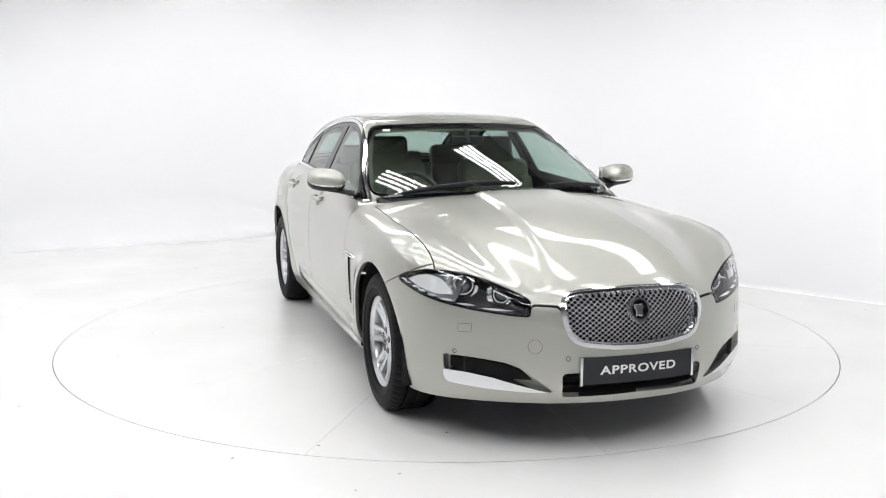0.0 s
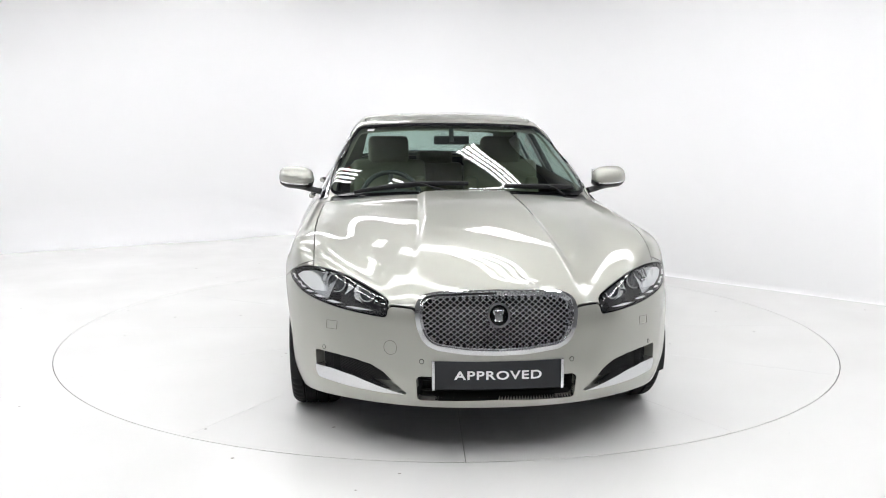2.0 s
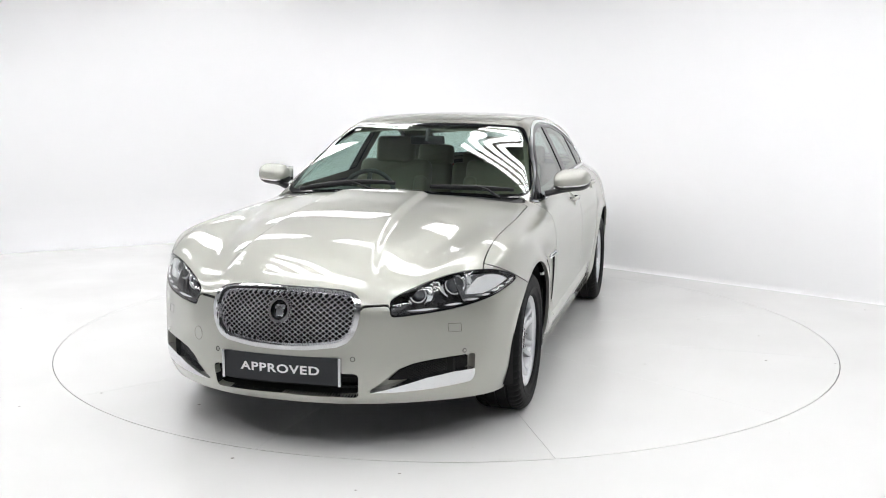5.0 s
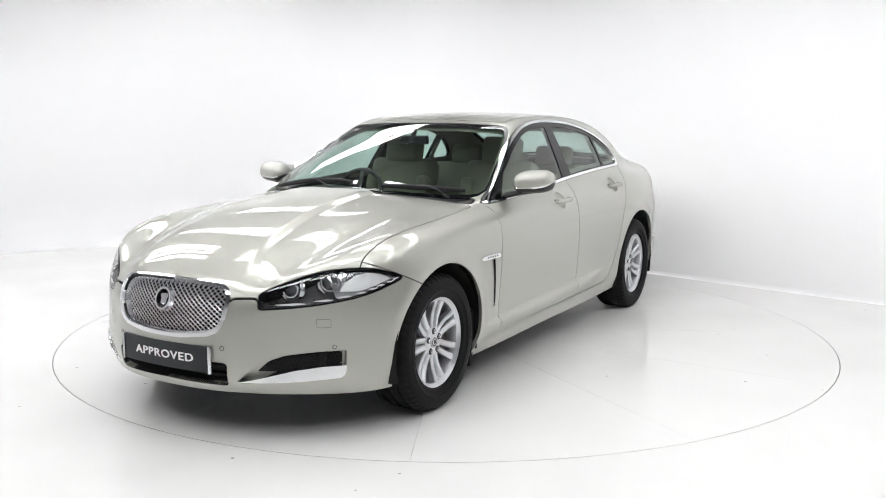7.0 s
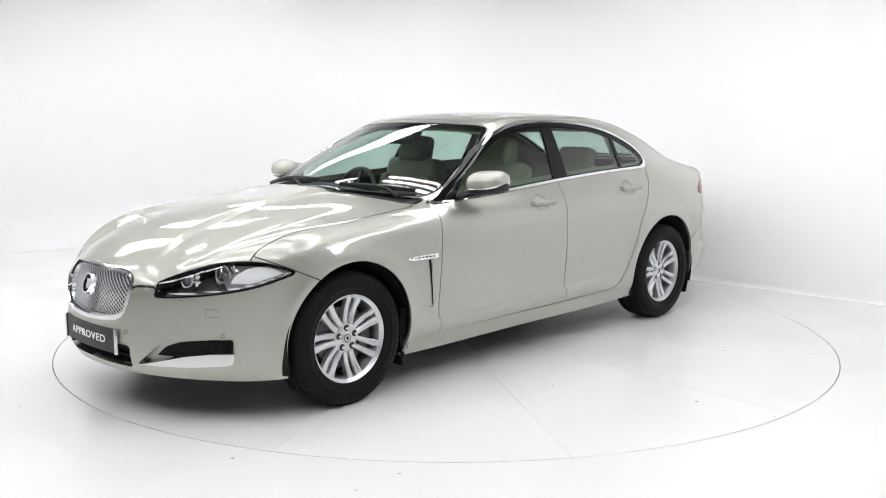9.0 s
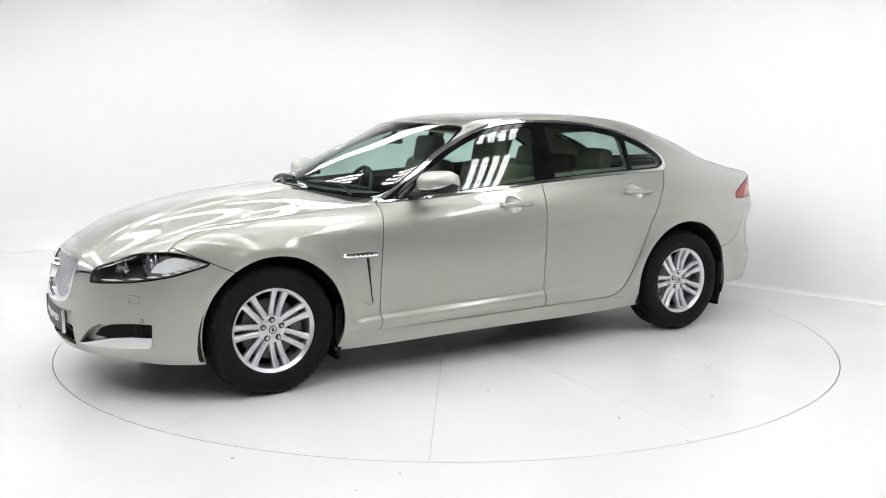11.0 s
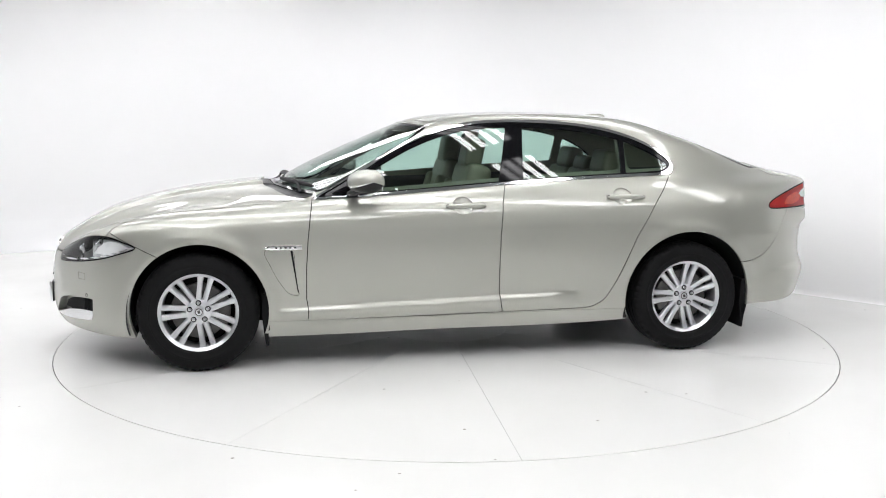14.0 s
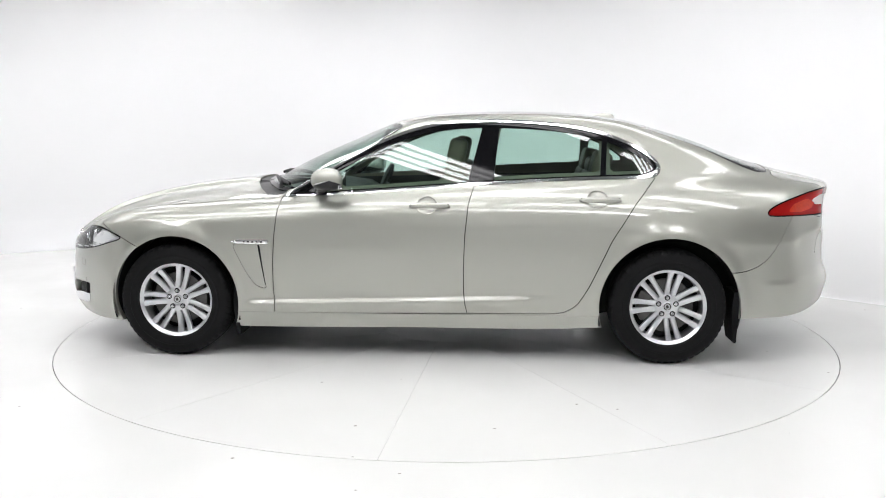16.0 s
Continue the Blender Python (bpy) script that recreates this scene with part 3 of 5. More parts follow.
    o["rear_door"] = [(-0.285, 0.283), (-0.280, 0.33), (-0.270, 0.402), (-0.268, 0.538), (-0.274, 0.737), (-0.293, 0.930), (-0.345, 1.10), (-1.36, 1.10), (-1.375, 1.081), (-1.253, 0.933),
                      (-1.120, 0.722), (-0.998, 0.454), (-0.965, 0.395), (-0.936, 0.350), (-0.90, 0.32), (-0.86, 0.300), (-0.806, 0.288)]
    o["vent"] = smooth_loop([(1.082, 0.686), (1.055, 0.60), (1.01, 0.51), (0.965, 0.445), (0.93, 0.425), (0.897, 0.425), (0.905, 0.47), (0.92, 0.57), (0.934, 0.684)], 3)
    o["roof"] = [(0.16, -0.1), (0.16, 0.0), (0.14, 0.30), (0.075, 0.525), (0.0, 0.535), (-0.4, 0.545), (-0.9, 0.545), (-1.33, 0.53), (-1.36, 0.45), (-1.39, 0.0), (-1.39, -0.1)]
    o["boot"] = [(-2.15, -0.1), (-2.15, 0.0), (-2.12, 0.40), (-2.08, 0.60), (-2.12, 0.635), (-2.25, 0.63), (-2.8, 0.56), (-2.8, -0.1)]
    return o


OUT = edge_fields()
BOWLS = ((-0.052, 0.917), (-1.036, 0.957))
GAP = 0.0026


def near_side(V):
    return V[:, 1] > 0.45


def up_high(V):
    return V[:, 2] > 0.93


def bottom_field(V):
    return V[:, 2] - curve_x(V[:, 0], (-2.6, -2.45, -2.3, -1.88, -1.06, 0.0, 1.06, 1.80, 2.0, 2.3, 2.45), (0.39, 0.335, 0.297, 0.272, 0.206, 0.188, 0.180, 0.198, 0.205, 0.222, 0.226))


def arch_field(V):
    f = np.hypot((V[:, 0] - HUB_X + 0.008) / 0.985, V[:, 2] - HUB_Z - 0.005) - 0.385
    r = np.hypot(V[:, 0] + HUB_X + 0.005, V[:, 2] - HUB_Z - 0.004) - 0.403
    return np.where(V[:, 1] > 0.3, np.minimum(f, r), 1.0)


def shrink(field, by):
    return lambda V: field(V) + by


def body_point(x, z, side=1):
    """Point of the skin at the car's side."""
    p = meet(np.array([[x, 0.0, z]]), np.array([[0.0, 1.0, 0.0]]), 0.0, 1.2)[0]
    n = body_n(p[None])[0]
    return Vector((p[0], p[1] * side, p[2])), Vector((n[0], n[1] * side, n[2]))


def front_point(y, z):
    p = meet(np.array([[1.0, y, z]]), np.array([[1.0, 0.0, 0.0]]), 0.0, 1.6)[0]
    n = body_n(p[None])[0]
    return Vector(p), Vector(n)


def facing(p, n, up=(0, 0, 1)):
    """Matrix with local z along n and local x level."""
    n = Vector(n).normalized()
    x = Vector(up).cross(n).normalized()
    y = n.cross(x)
    m = Matrix((x, y, n)).transposed().to_4x4()
    m.translation = Vector(p)
    return m


def build_body():
    parts = {}
    S = Sheet.grid(nx=300, nfront=110, nback=50, nup=170)
    _, S = S.cut(bottom_field)
    _, S = S.cut(arch_field)
    F = {k: loop_field(v, ax, keep) for k, v, ax, keep in (
        ("dlo", OUT["dlo"], "xz", near_side), ("screen", OUT["screen"], "xy", up_high), ("rear_screen", OUT["rear_screen"], "xy", up_high),
        ("lamp", OUT["lamp"], "qz", lambda V: V[:, 0] > 1.4), ("grille", OUT["grille"], "yz", lambda V: V[:, 0] > 1.9),
        ("intake", OUT["intake"], "yz", lambda V: V[:, 0] > 1.9), ("fog", OUT["fog"], "qz", lambda V: V[:, 0] > 1.6),
        ("tail_lamp", OUT["tail_lamp"], "xz", near_side), ("hood", OUT["hood"], "xy", lambda V: V[:, 2] > 0.60),
        ("cowl", OUT["cowl"], "xy", up_high), ("front_door", OUT["front_door"], "xz", near_side), ("rear_door", OUT["rear_door"], "xz", near_side),
        ("vent", OUT["vent"], "xz", near_side), ("roof", OUT["roof"], "xy", lambda V: V[:, 2] > 1.2), ("boot", OUT["boot"], "xy", lambda V: V[:, 2] > 0.62))}
    cutout = {}
    for k in ("dlo", "screen", "rear_screen", "lamp", "grille", "intake", "fog", "tail_lamp"):
        cutout[k], S = S.cut(F[k], 0.0012 if k in ("dlo", "lamp", "tail_lamp") else 0.0)
    # black sheet added under the skin: shade of the panel gaps as colour
    gap_backing = S
    for hx, hz in BOWLS:
        _, gap_backing = gap_backing.cut(lambda V, hx=hx, hz=hz: np.where(V[:, 1] > 0.4, np.hypot(V[:, 0] - hx, (V[:, 2] - hz) * 1.22) - 0.061, 1.0))
    gap_backing.build("gap_backing", M_LINER, car, "black backing sheet for the shade in the panel gaps", sink=0.013, fold=0, both=True)
    sill, S = S.cut(lambda V: np.where(np.abs(V[:, 0]) < 1.3, V[:, 2] - 0.276, 1.0), 0.0008)
    for k in ("hood", "cowl", "front_door", "rear_door", "vent", "roof", "boot"):
        cutout[k], S = S.cut(F[k], 0.0009 if k == "vent" else GAP)
    for k, (hx, hz) in (("front_door", BOWLS[0]), ("rear_door", BOWLS[1])):
        _, cutout[k] = cutout[k].cut(lambda V, hx=hx, hz=hz: np.hypot(V[:, 0] - hx, (V[:, 2] - hz) * 1.22) - 0.060)
    rear_line = lambda V: np.where(V[:, 0] < -1.72, V[:, 2] - curve_x(V[:, 0], (-2.6, -2.3, -2.162, -2.068, -1.93, -1.78), (0.87, 0.868, 0.862, 0.699, 0.568, 0.546)), 1.0)
    rear_bumper, S = S.cut(rear_line, GAP)
    rest, front = S.cut(lambda V: V[:, 0] - np.where(V[:, 2] < 0.955, 0.75, 0.874), GAP)
    bumper, fender = front.cut(lambda V: np.where(V[:, 0] < 1.5, 0.5, np.where(V[:, 0] < 2.02, V[:, 2] - (0.702 + 0.47 * (V[:, 0] - 1.75)), -0.5)), GAP)

    # painted panels
    cutout["hood"].build("bonnet", M_PAINT, car, "champagne bonnet with raised centre panel", both=True)
    cutout["roof"].build("roof", M_PAINT, car, both=True, fold=0.01)
    cutout["boot"].build("boot_lid", M_PAINT, car, both=True)
    bumper.build("front_bumper", M_PAINT, car, both=True, fold=0.03)
    rear_bumper.build("rear_bumper", M_PAINT, car, both=True)
    cutout["cowl"].build("scuttle", M_BLACK, car, "black plastic scuttle", sink=0.012, fold=0, both=True)
    doors = {}
    for side, mir in ((1, False), (-1, True)):
        fender.build("front_wing", M_PAINT, car, mirror=mir)
        rest.build("body_side", M_PAINT, car, mirror=mir)
        sill.build("sill", M_PAINT, car, mirror=mir)
        doors["f", side] = cutout["front_door"].build("front_door", M_PAINT, car, mirror=mir)
        doors["r", side] = cutout["rear_door"].build("rear_door", M_PAINT, car, mirror=mir)
        cutout["vent"].build("wing_vent", M_PAINT, car, sink=0.004, mirror=mir)

    # side windows: chrome surround, black frames, tinted panes
    chrome_in = lambda V: F["dlo"](V) + 0.017 - 0.007 * sstep(0.40, 0.62, V[:, 0]) + 0.05 * sstep(-1.30, -1.42, V[:, 0]) * sstep(1.16, 1.06, V[:, 2])
    inner, chrome = cutout["dlo"].cut(chrome_in)
    b_front = lambda V: V[:, 0] - (-0.287 - 0.248 * (V[:, 2] - 1.049))
    b_rear = lambda V: V[:, 0] - (-0.437 - 0.10 * (V[:, 2] - 1.056))
    q_front = lambda V: V[:, 0] + 1.058 + 0.072 * (V[:, 2] - 1.08)
    q_rear = lambda V: V[:, 0] + 1.089 + 0.072 * (V[:, 2] - 1.08)
    sail = lambda V: (0.62 - V[:, 0]) - 1.0 * (V[:, 2] - 0.98)
    seal = lambda V: chrome_in(V) + 0.009 + 0.018 * sstep(1.08, 1.18, V[:, 2])
    glass, frame_ring = inner.cut(seal)
    rear_part, front_part = glass.cut(b_front)
    front_glass_w, sail_p = front_part.cut(lambda V: -sail(V))
    rear_w, pillar = rear_part.cut(b_rear)
    qtr_w, rw = rear_w.cut(q_front)
    qtr_g, divider = qtr_w.cut(q_rear)
    for side, mir in ((1, False), (-1, True)):
        chrome.build("window_trim", M_CHROME, car, "polished chrome window surround", sink=-0.003, fold=0.012, mirror=mir)
        frame_ring.build("window_seal", M_GLOSSBLACK, car, sink=0.004, fold=0.01, mirror=mir)
        pillar.build("door_pillar", M_GLOSSBLACK, car, "gloss black centre pillar", sink=0.002, fold=0.012, mirror=mir)
        divider.build("window_divider", M_GLOSSBLACK, car, sink=0.002, fold=0.012, mirror=mir)
        sail_p.build("mirror_sail", M_GLOSSBLACK, doors["f", side], sink=0.003, fold=0.01, mirror=mir)
        for sh, nm, par in ((front_glass_w, "window", doors["f", side]), (rw, "window", doors["r", side]), (qtr_g, "quarter_window", car)):
            sh.build(nm, M_GLASS, par, "green-tinted glass", sink=0.006, fold=0, mirror=mir)
    # windscreen with a dark fritted border
    scr, frit = cutout["screen"].cut(lambda V: F["screen"](V) + 0.028 - 0.017 * sstep(0.50, 0.58, V[:, 1]) * sstep(0.16, 0.26, V[:, 0]) * (1 - sstep(0.72, 0.82, V[:, 0])))
    scr.build("windscreen", M_SCREEN, car, "tinted laminated windscreen", sink=0.003, fold=0, both=True)
    frit.build("windscreen_border", M_GLOSSBLACK, car, "black windscreen border", sink=0.003, fold=0.006, both=True)
    scr, frit = cutout["rear_screen"].cut(shrink(F["rear_screen"], 0.03))
    scr.build("rear_window", M_SCREEN, car, "tinted heated rear window", sink=0.003, fold=0, both=True)
    frit.build("rear_window_border", M_GLOSSBLACK, car, sink=0.003, fold=0.006, both=True)
    # lamps
    for side, mir in ((1, False), (-1, True)):
        build_headlamp(cutout["lamp"], F["lamp"], side, mir)
        tl = cutout["tail_lamp"].build("tail_lamp", M_REDLENS, car, "red and clear tail lamp", sink=0.001, fold=0.03, mirror=mir)
        _, edge = cutout["tail_lamp"].cut(shrink(F["tail_lamp"], 0.006))
        edge.build("lamp_seal", M_GLOSSBLACK, tl, "dark lamp edge", sink=-0.001, fold=0.004, mirror=mir)
        glowy, _ = cutout["tail_lamp"].cut(loop_field([(-2.13, 0.89), (-2.17, 0.935), (-2.26, 0.965), (-2.31, 0.94), (-2.29, 0.905), (-2.22, 0.888)], "xz", near_side))
        glowy.build("lamp_reflector", M_AMBERRED, tl, "bright orange-red reflector", sink=-0.0015, fold=0.004, mirror=mir)
        clear, _ = cutout["tail_lamp"].cut(loop_field([(-2.29, 0.955), (-2.36, 0.985), (-2.46, 0.98), (-2.46, 0.93), (-2.32, 0.925)], "xz", near_side))
        clear.build("reversing_lens", M_LENS_SOLID, tl, "clear reversing lens", sink=-0.003, fold=0.004, mirror=mir)
    build_grille(cutout["grille"], F["grille"])
    build_intakes(cutout["intake"], cutout["fog"], F["fog"])
    return doors, F


M_LENS_SOLID = mat("pale_lens", (0.75, 0.68, 0.64), 0.1, coat=1.0)
M_AMBERRED = mat("orange_red_reflector", (0.55, 0.028, 0.008), 0.2, spec=0.4, coat=0.4, noise_amt=0.25, noise_scale=60)
M_BOWL = mat("smoked_lamp_bowl", (0.09, 0.09, 0.095), 0.28, 0.6, noise_amt=0.1)
M_REFL = mat("lamp_reflector", (0.80, 0.81, 0.83), 0.10, 1.0)
M_PEARL = mat("white_indicator", (0.85, 0.86, 0.87), 0.3, 0.0)
M_DARKGLASS = mat("projector_glass", (0.10, 0.105, 0.115), 0.04, 0.2, coat=1.0)


def disc_ring(bm, m, r_in, r_out, h, n=40):
    """A bevelled ring lying in the local xy plane, rising along z."""
    prof = [(r_in, 0), (r_in + 0.15 * (r_out - r_in), h), (r_out - 0.15 * (r_out - r_in), h), (r_out, 0)]
    rings = []
    for r, z in prof:
        rings.append([bm.verts.new(m @ Vector((r * math.cos(2 * math.pi * k / n), r * math.sin(2 * math.pi * k / n), z))) for k in range(n)])
    for a, b in zip(rings, rings[1:]):
        for k in range(n):
            bm.faces.new((a[k], a[(k + 1) % n], b[(k + 1) % n], b[k]))


def dome(bm, m, r, h, n=28, rows=6):
    top = bm.verts.new(m @ Vector((0, 0, h)))
    prev = None
    for i in range(rows, 0, -1):
        a = (math.pi / 2) * i / rows
        ring = [bm.verts.new(m @ Vector((r * math.sin(a) * math.cos(2 * math.pi * k / n), r * math.sin(a) * math.sin(2 * math.pi * k / n), h * math.cos(a)))) for k in range(n)]
        if prev:
            for k in range(n):
                bm.faces.new((prev[k], prev[(k + 1) % n], ring[(k + 1) % n], ring[k]))
        prev = ring
    for k in range(n):
        bm.faces.new((prev[k], prev[(k + 1) % n], top))


def mirrored(m, side):
    return m if side == 1 else Matrix.Diagonal((1, -1, 1, 1)) @ m


def build_headlamp(sheet, field, side, mir):
    lens, border = sheet.cut(shrink(field, 0.0055))
    bowl, _ = sheet.cut(shrink(field, 0.004))
    lamp = bowl.build("headlamp", M_BOWL, car, "clear headlamp with twin projectors", sink=0.085, fold=0, mirror=mir)
    border.build("bezel", M_GLOSSBLACK, lamp, "black bezel", sink=0.001, fold=0.085, mirror=mir)
    ob = lens.build("lens", M_LENS, lamp, "clear lens", sink=0.001, fold=0, mirror=mir)
    ob.visible_shadow = False
    ahead = Vector((0.93, 0.28, 0.02))
    for (x, y, z), r in (((2.035, 0.672, 0.703), 0.040), ((2.145, 0.540, 0.672), 0.033)):
        m = mirrored(facing((x - 0.02, y - 0.01, z), ahead), side)
        bm = bmesh.new()
        disc_ring(bm, m, r - 0.0035, r + 0.005, 0.014)
        part("projector_ring", bm, M_REFL, lamp, "bright ring")
        bm = bmesh.new()
        dome(bm, m, r - 0.003, 0.018)
        part("projector", bm, M_DARKGLASS, lamp, "dark glass projector")
        # bright arcs flanking the ring
        for a0, a1, rr in ((-58, 40, r * 1.55), (140, 238, r * 1.55)):
            bm = bmesh.new()
            pts = [m @ Vector((rr * math.cos(radians(a)), rr * 1.08 * math.sin(radians(a)), -0.006)) for a in np.linspace(a0, a1, 14)]
            tube(bm, pts, [0.0035 + 0.0060 * math.sin(math.pi * i / 13) for i in range(14)], 8, 1.6)
            part("bright_arc", bm, M_REFL, lamp)
    # bright shell behind the indicator
    shell, _ = sheet.cut(lambda V: np.maximum(field(V) + 0.012, -1.36 - (V[:, 1] - V[:, 0]) - 0.5 * (V[:, 2] - 0.70)))
    shell.build("reflector", M_SATIN, lamp, "bright side reflector", sink=0.030, fold=0.03, mirror=mir)
    # pearl indicator wedge at the outer end, and a lower clear strip
    wedge, _ = sheet.cut(loop_field([(-1.31, 0.668), (-1.27, 0.705), (-1.20, 0.735), (-1.13, 0.744), (-1.04, 0.734), (-0.955, 0.709), (-1.06, 0.686), (-1.18, 0.664)], "qz", lambda V: V[:, 0] > 1.4))
    wedge.build("indicator", M_PEARL, lamp, "silvery white indicator", sink=0.020, fold=0.02, mirror=mir)
    strip, _ = sheet.cut(lambda V: np.abs(field(V) + 0.0165) - 0.005 + np.where(V[:, 2] > 0.638 + 0.13 * np.clip(V[:, 1] - V[:, 0] + 1.5, 0, 1) ** 1.0, 1.0, 0.0))
    strip.build("light_strip", M_PEARL, lamp, "clear side light strip", sink=0.006, fold=0.006, mirror=mir)


def build_grille(sheet, field):
    width = lambda V: 0.018 - 0.0125 * sstep(0.64, 0.69, V[:, 2])
    inner, ring = sheet.cut(lambda V: field(V) + width(V))
    g = inner.build("grille", M_BLACK, car, "black grille backing", sink=0.075, fold=0, both=True)
    # rounded bright surround: two bands, the inner one sloping in
    ring.build("surround", M_CHROME, g, "thick bright chrome surround", sink=-0.006, fold=0.05, both=True)
    # second, inner polished step
    inner2, ring2 = inner.cut(lambda V: field(V) + width(V) + 0.007)
    ring2.build("inner_lip", M_SATIN, g, sink=0.012, fold=0.045, both=True)
    for mir in (False, True):
        rim_wall(inner, g, mir, 0.077, M_BLACK)
    # woven wire: crossed slats following the opening
    pitch = 0.0168
    holes = loop_field(OUT["grille"], "yz")
    for sgn in (1, -1):
        bm = bmesh.new()
        ang = radians(38) * sgn
        d, nrm = np.array([math.cos(ang), math.sin(ang)]), np.array([-math.sin(ang), math.cos(ang)])
        for k in range(-26, 27):
            base = np.array([0.0, 0.585]) + nrm * (k * pitch)
            run = []
            for s in np.arange(-0.5, 0.501, 0.012):
                q = base + d * s
                v = holes(np.array([[2.3, abs(q[0]), q[1]]]))[0]
                if v < -0.018:
                    run.append(q)
                elif run:
                    wire(bm, run, sgn)
                    run = []
            if run:
                wire(bm, run, sgn)
        part("mesh_wire", bm, M_MESH, g, "bright crossed mesh bars", smooth=False)
    # round badge
    p, n = front_point(0.0, 0.617)
    m = facing(p - n * 0.012, n)
    bm = bmesh.new()
    disc_ring(bm, m @ Matrix.Diagonal((1, 1.12, 1, 1)), 0.036, 0.049, 0.024)
    badge = part("badge", bm, M_CHROME, g, "round chrome badge")
    bm = bmesh.new()
    dome(bm, m @ Matrix.Diagonal((1, 1.12, 1, 1)), 0.039, 0.006)
    part("badge_field", bm, M_GLOSSBLACK, g)
    bm = bmesh.new()
    box(bm, (0.034, 0.048, 0.014), m @ pose(0, -0.002, 0.011), 0.006, 3)
    box(bm, (0.046, 0.020, 0.012), m @ pose(0, 0.014, 0.011), 0.005, 3)
    part("badge_relief", bm, M_SATIN, g, "plain bright relief")


def wire(bm, run, sgn):
    if len(run) < 2:
        return
    q = np.array(run)
    o = np.stack([np.full(len(q), 1.0), np.abs(q[:, 0]), q[:, 1]], 1)
    P = meet(o, np.tile([1.0, 0, 0], (len(q), 1)), 0.0, 1.6)
    x = P[:, 0] - 0.040 + 0.0007 * sgn
    d = (q[-1] - q[0]) / np.linalg.norm(q[-1] - q[0])
    w = np.array([-d[1], d[0]]) * 0.0017
    rows = []
    for (y, z), xx in zip(q, x):
        rows.append([bm.verts.new((xx, y + w[0], z + w[1])), bm.verts.new((xx + 0.004, y, z)), bm.verts.new((xx, y - w[0], z - w[1])), bm.verts.new((xx - 0.003, y, z))])
    for a, b in zip(rows, rows[1:]):
        for k in range(4):
            bm.faces.new((a[k], a[(k + 1) % 4], b[(k + 1) % 4], b[k]))


INSERT = [(-1.295, 0.402), (-1.50, 0.399), (-1.66, 0.388), (-1.76, 0.364), (-1.83, 0.315), (-1.66, 0.312), (-1.46, 0.335), (-1.295, 0.345)]


def mesh_bars(outline, parent, side):
    """Slim crossed bars before the corner intake's backing."""
    field = loop_field(outline, "qz")
    for sgn in (1, -1):
        bm = bmesh.new()
        for k in range(-26, 27):
            run = []
            for i in range(61):
                q, z = -1.56 + k * 0.026 + sgn * (i - 30) * 0.0045, 0.355 + (i - 30) * 0.0022
                inside = field(np.array([[-q, 0.0, z]]))[0] < -0.003
                if inside:
                    run.append((q, z))
            if len(run) > 1:
                ends = [run[0], run[len(run) // 2], run[-1]] if len(run) > 2 else run
                o = np.array([(-q, 0.0, z) for q, z in ends])
                P = meet(o, np.tile([math.sqrt(0.5), math.sqrt(0.5), 0.0], (len(o), 1)), 0.0, 1.6)
                N = body_n(P)
                tube(bm, [(p[0], p[1] * side, p[2]) for p in P - N * 0.036], 0.0020, 5)
        part("crossed_mesh", bm, M_BLACK, parent, "black crossed mesh bars")


def build_intakes(intake, fog, fog_field):
    low = intake.build("lower_intake", M_LINER, car, "black lower air intake", sink=0.09, fold=0, both=True)
    for mir in (False, True):
        rim_wall(intake, low, mir, 0.092, M_LINER)
    for z in (0.285, 0.33):
        bm = bmesh.new()
        pts = []
        for y in np.linspace(-0.32, 0.32, 21):
            p, n = front_point(abs(y), z)
            pts.append((p.x - 0.07, y, z))
        tube(bm, pts, 0.006, 6)
        part("intake_bar", bm, M_BLACK, low)
    for side, mir in ((1, False), (-1, True)):
        ob = fog.build("corner_intake", M_PAINT, car, "recessed corner air intake", sink=0.045, fold=0, mirror=mir)
        # black mesh insert above the blade
        ins, _ = fog.cut(loop_field(INSERT, "qz", lambda V: V[:, 0] > 1.6))
        ins.build("intake_mesh", M_INTAKE, ob, "black honeycomb insert", sink=0.040, fold=0, mirror=mir)
        mesh_bars(INSERT, ob, side)
        edge_only = fog.cut(shrink(fog_field, 0.0))[0]
        rim_wall(edge_only, ob, mir)
        blade, _ = fog.cut(loop_field([(-1.262, 0.344), (-1.43, 0.343), (-1.60, 0.330), (-1.736, 0.308), (-1.85, 0.288), (-1.945, 0.275), (-1.80, 0.272), (-1.55, 0.276), (-1.30, 0.287)], "qz", lambda V: V[:, 0] > 1.6))
        blade.build("chrome_blade", M_SATIN, ob, "bright chrome blade", sink=-0.004, fold=0.045, mirror=mir)


M_INTAKE = mat("intake_honeycomb", (0.010, 0.010, 0.011), 0.5, spec=0.15, noise_amt=0.5, noise_scale=90, bump=0.9, bump_scale=120)


def rim_wall(sheet, parent, mir, depth=0.05, material=M_PAINT):
    """Side walls of a recess: its border swept inwards, but for the centre plane."""
    N = body_n(sheet.V)
    V, faces = [], []
    for a, b in sheet.rim():
        if abs(sheet.V[a][1]) < 1e-4 and abs(sheet.V[b][1]) < 1e-4:
            continue
        k = len(V)
        V += [sheet.V[a] - N[a] * 0.002, sheet.V[b] - N[b] * 0.002, sheet.V[b] - N[b] * depth, sheet.V[a] - N[a] * depth]
        faces.append((k, k + 1, k + 2, k + 3))
    V = np.array(V) * ([1, -1, 1] if mir else [1, 1, 1])
    mesh_ob("recess_wall", V, faces, material, parent, smooth=False)


doors, FIELDS = build_body()


